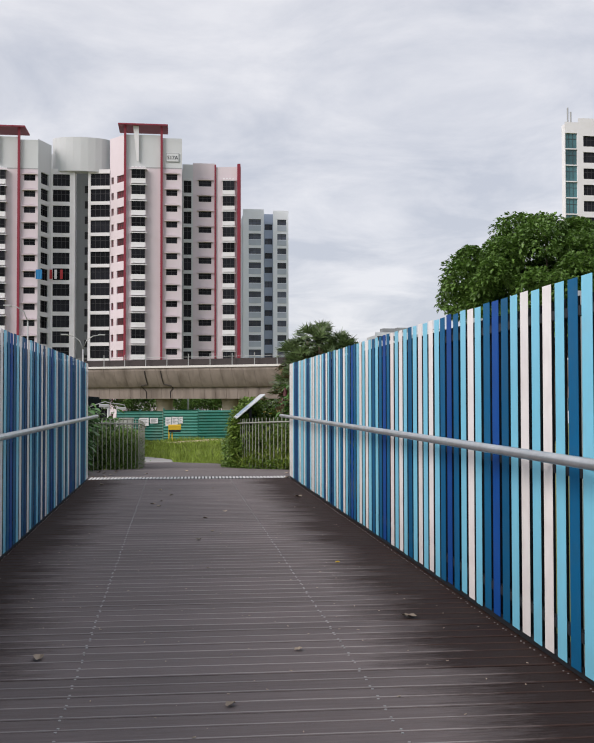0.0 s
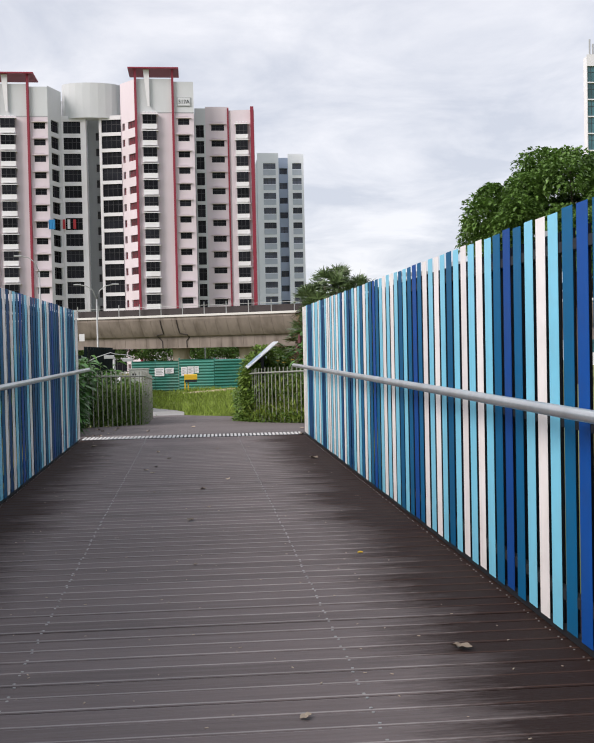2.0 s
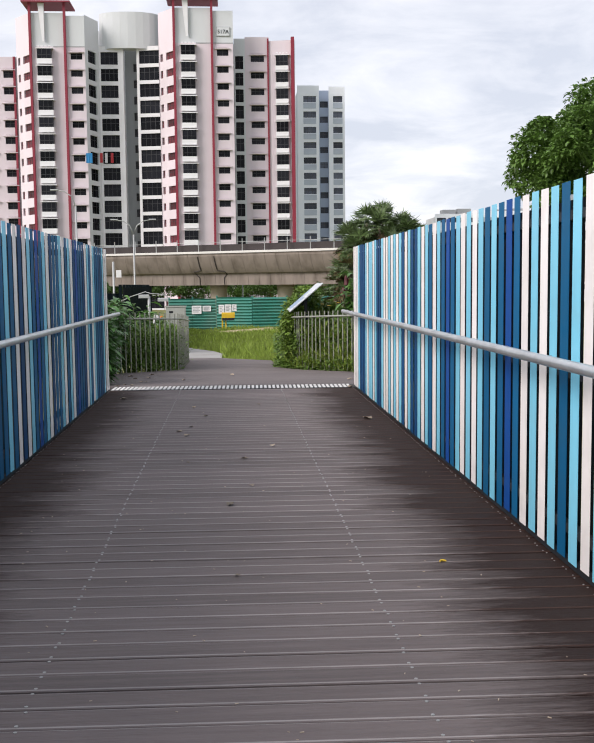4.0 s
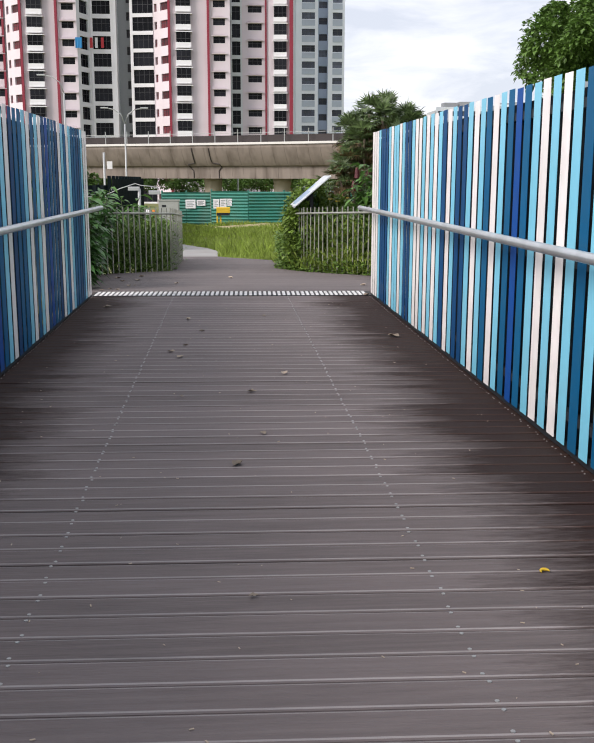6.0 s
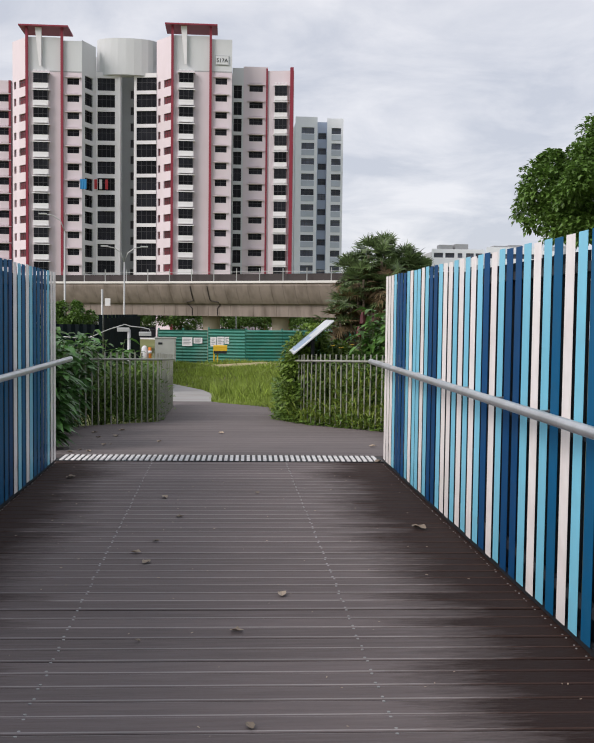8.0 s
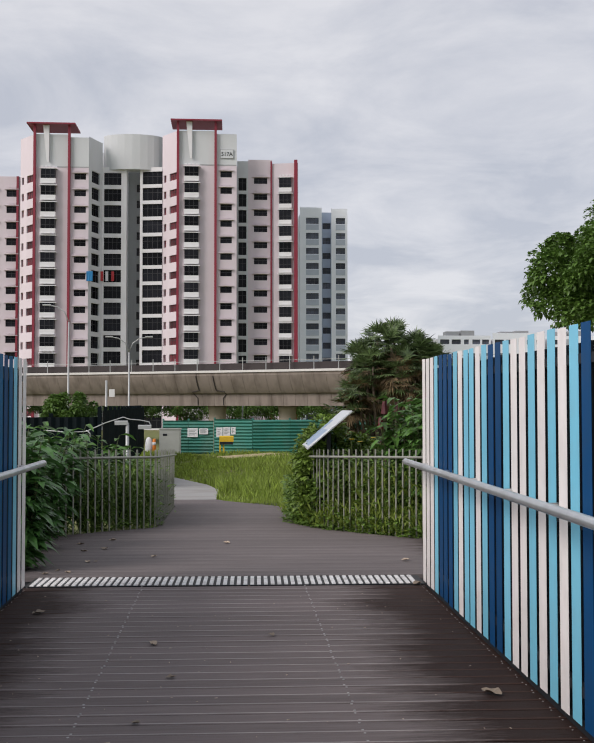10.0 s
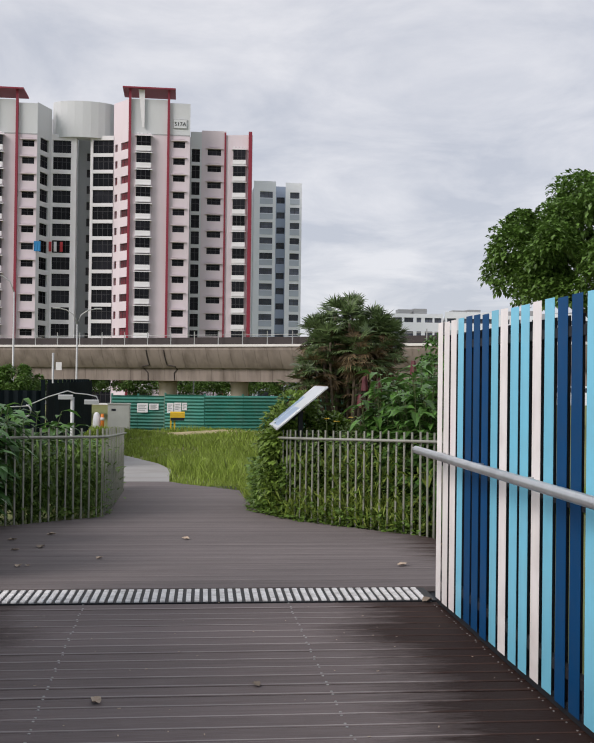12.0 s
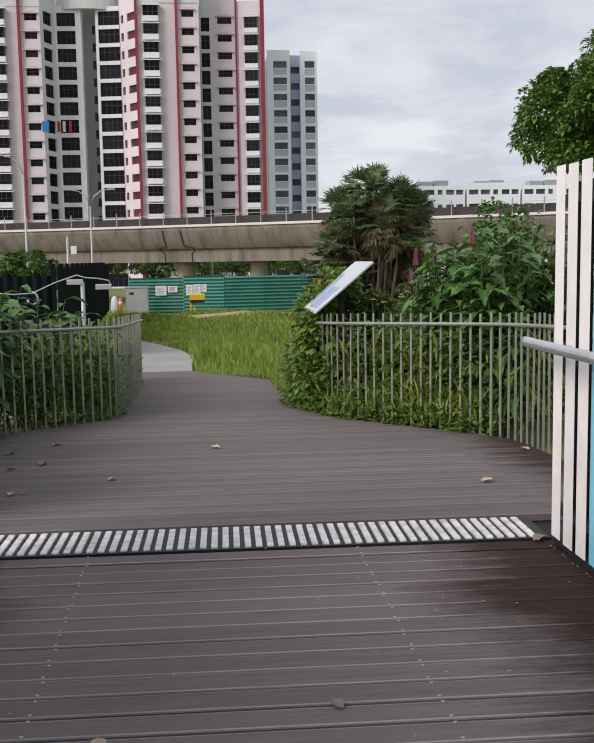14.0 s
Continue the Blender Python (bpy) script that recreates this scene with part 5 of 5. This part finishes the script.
part("base_block", Geo().bevel_box(-0.2, 0.2, -0.2, 0.2, 0, 0.12, 0.04), DARKST, bp)
part("post", Geo().tube([(0, 0, 0.12), (0, 0, 1.25)], [0.14, 0.11], 10), ORANGE, bp, smooth=True)
part("band", Geo().tube([(0, 0, 0.8), (0, 0, 1.0)], 0.135, 10), WWHITE, bp, "white reflective band", smooth=True)
tagged(bp, "orange site barrier post with a white band", "barrier post")
sk = base("sand_bag", -5.75, 60.9, -2.05)
part("sack", Geo().tube([(0, 0, 0), (0.02, 0, 0.15), (0, 0.02, 0.75), (-0.02, 0, 1.2), (0, 0, 1.35)], [0.25, 0.3, 0.28, 0.2, 0.08], 10), WWHITE, sk, smooth=True)
tagged(sk, "tall white sack standing by the hoarding", "sack")

lp = base("site_lamp_post", -2.3, 14.0, -0.5)
part("post", Geo().tube([(0, 0, -0.4), (0, 0, 1.72)], 0.04, 8), LAMPST, lp, smooth=True)
for x, z in ((-0.12, 1.72), (0.42, 1.62)):
    part("lamp_head", Geo().bevel_box(x - 0.17, x + 0.13, -0.05, 0.05, z - 0.05, z + 0.05, 0.02), LAMPST, lp, "pale grey tubular lamp head")
cable = [(-1.9, 0, 1.55), (-1.3, 0, 1.50), (-0.95, 0, 1.52), (-0.5, 0, 1.72), (-0.1, 0, 1.85), (0.05, 0, 1.80), (0.3, 0, 1.78), (0.5, 0, 1.74), (0.55, 0, 1.62)]
part("cable", Geo().tube(cable, 0.014, 6), LAMPST, lp, "looping grey cable", smooth=True)
part("cable_loop", Geo().tube([(-0.95 + 0.1 * math.sin(a_), 0, 1.42 + 0.12 * math.cos(a_)) for a_ in np.linspace(0, 4.5, 9)], 0.02, 6), LAMPST, lp, smooth=True)
tagged(lp, "grey post with two tubular site lamps and a cable", "lamp")

sp_ = base("road_sign", -11.2, 80, -3.2)
part("post", Geo().tube([(0, 0, 0), (0, 0, 7.0)], 0.10, 8), LAMPST, sp_, smooth=True)
part("plate", Geo().box(0.25, 0.75, -0.05, 0.0, 5.5, 6.2), WWHITE, sp_, "small white plate")
tagged(sp_, "white concrete post with a small plate", "sign")

for px, row, m_, wd in ((153, 44.0 - FLOOR * 6 - 0.6, BLUECL, 1.15), (182, 44.0 - FLOOR * 6, REDCL, 0.5), (192, 44.0 - FLOOR * 6, WWHITE, 0.5), (204, 44.0 - FLOOR * 6, REDCL, 0.5)):
    yc = 169.5 if m_ is BLUECL else 174.0
    x = on(U(px), yc)
    lc = Geo()
    for k in range(6):
        lc.v += [(x + wd * k / 5, yc + 0.08 * (k % 2), row - 1.0), (x + wd * k / 5, yc, row + 0.8)]
    lc.f += [(2 * k, 2 * k + 2, 2 * k + 3, 2 * k + 1) for k in range(5)]
    part("hung_cloth", lc, m_, tower, "coloured washing hung at a window")

sl = part("yellow_leaf", Geo().tube([(0.018 * math.cos(a_), 0.018 * math.sin(a_), 0.006) for a_ in np.linspace(0, 3.6, 7)], [0.002, 0.005, 0.007, 0.007, 0.006, 0.004, 0.002], 5), YEL, at=(1.22, -8.96, 0.001), smooth=True)
tagged(sl, "small curled yellow leaf on the boards", "leaf")

# crumbs and chips scattered over the boards
rng_c = np.random.default_rng(77)
g = Geo()
for _ in range(300):
    x, y = rng_c.uniform(-1.6, 1.75), rng_c.uniform(-16.5, 0.2)
    sz = rng_c.uniform(0.002, 0.0055)
    a_ = rng_c.uniform(0, 3)
    g.box(-sz * 1.6, sz * 1.6, -sz * 0.5, sz * 0.5, 0, sz * 0.5, pose(x, y, 0.001, 0, 0, math.degrees(a_)))
tagged(part("crumbs", g, DRY), "dry crumbs and twig chips on the boards", "litter", kind="stuff")
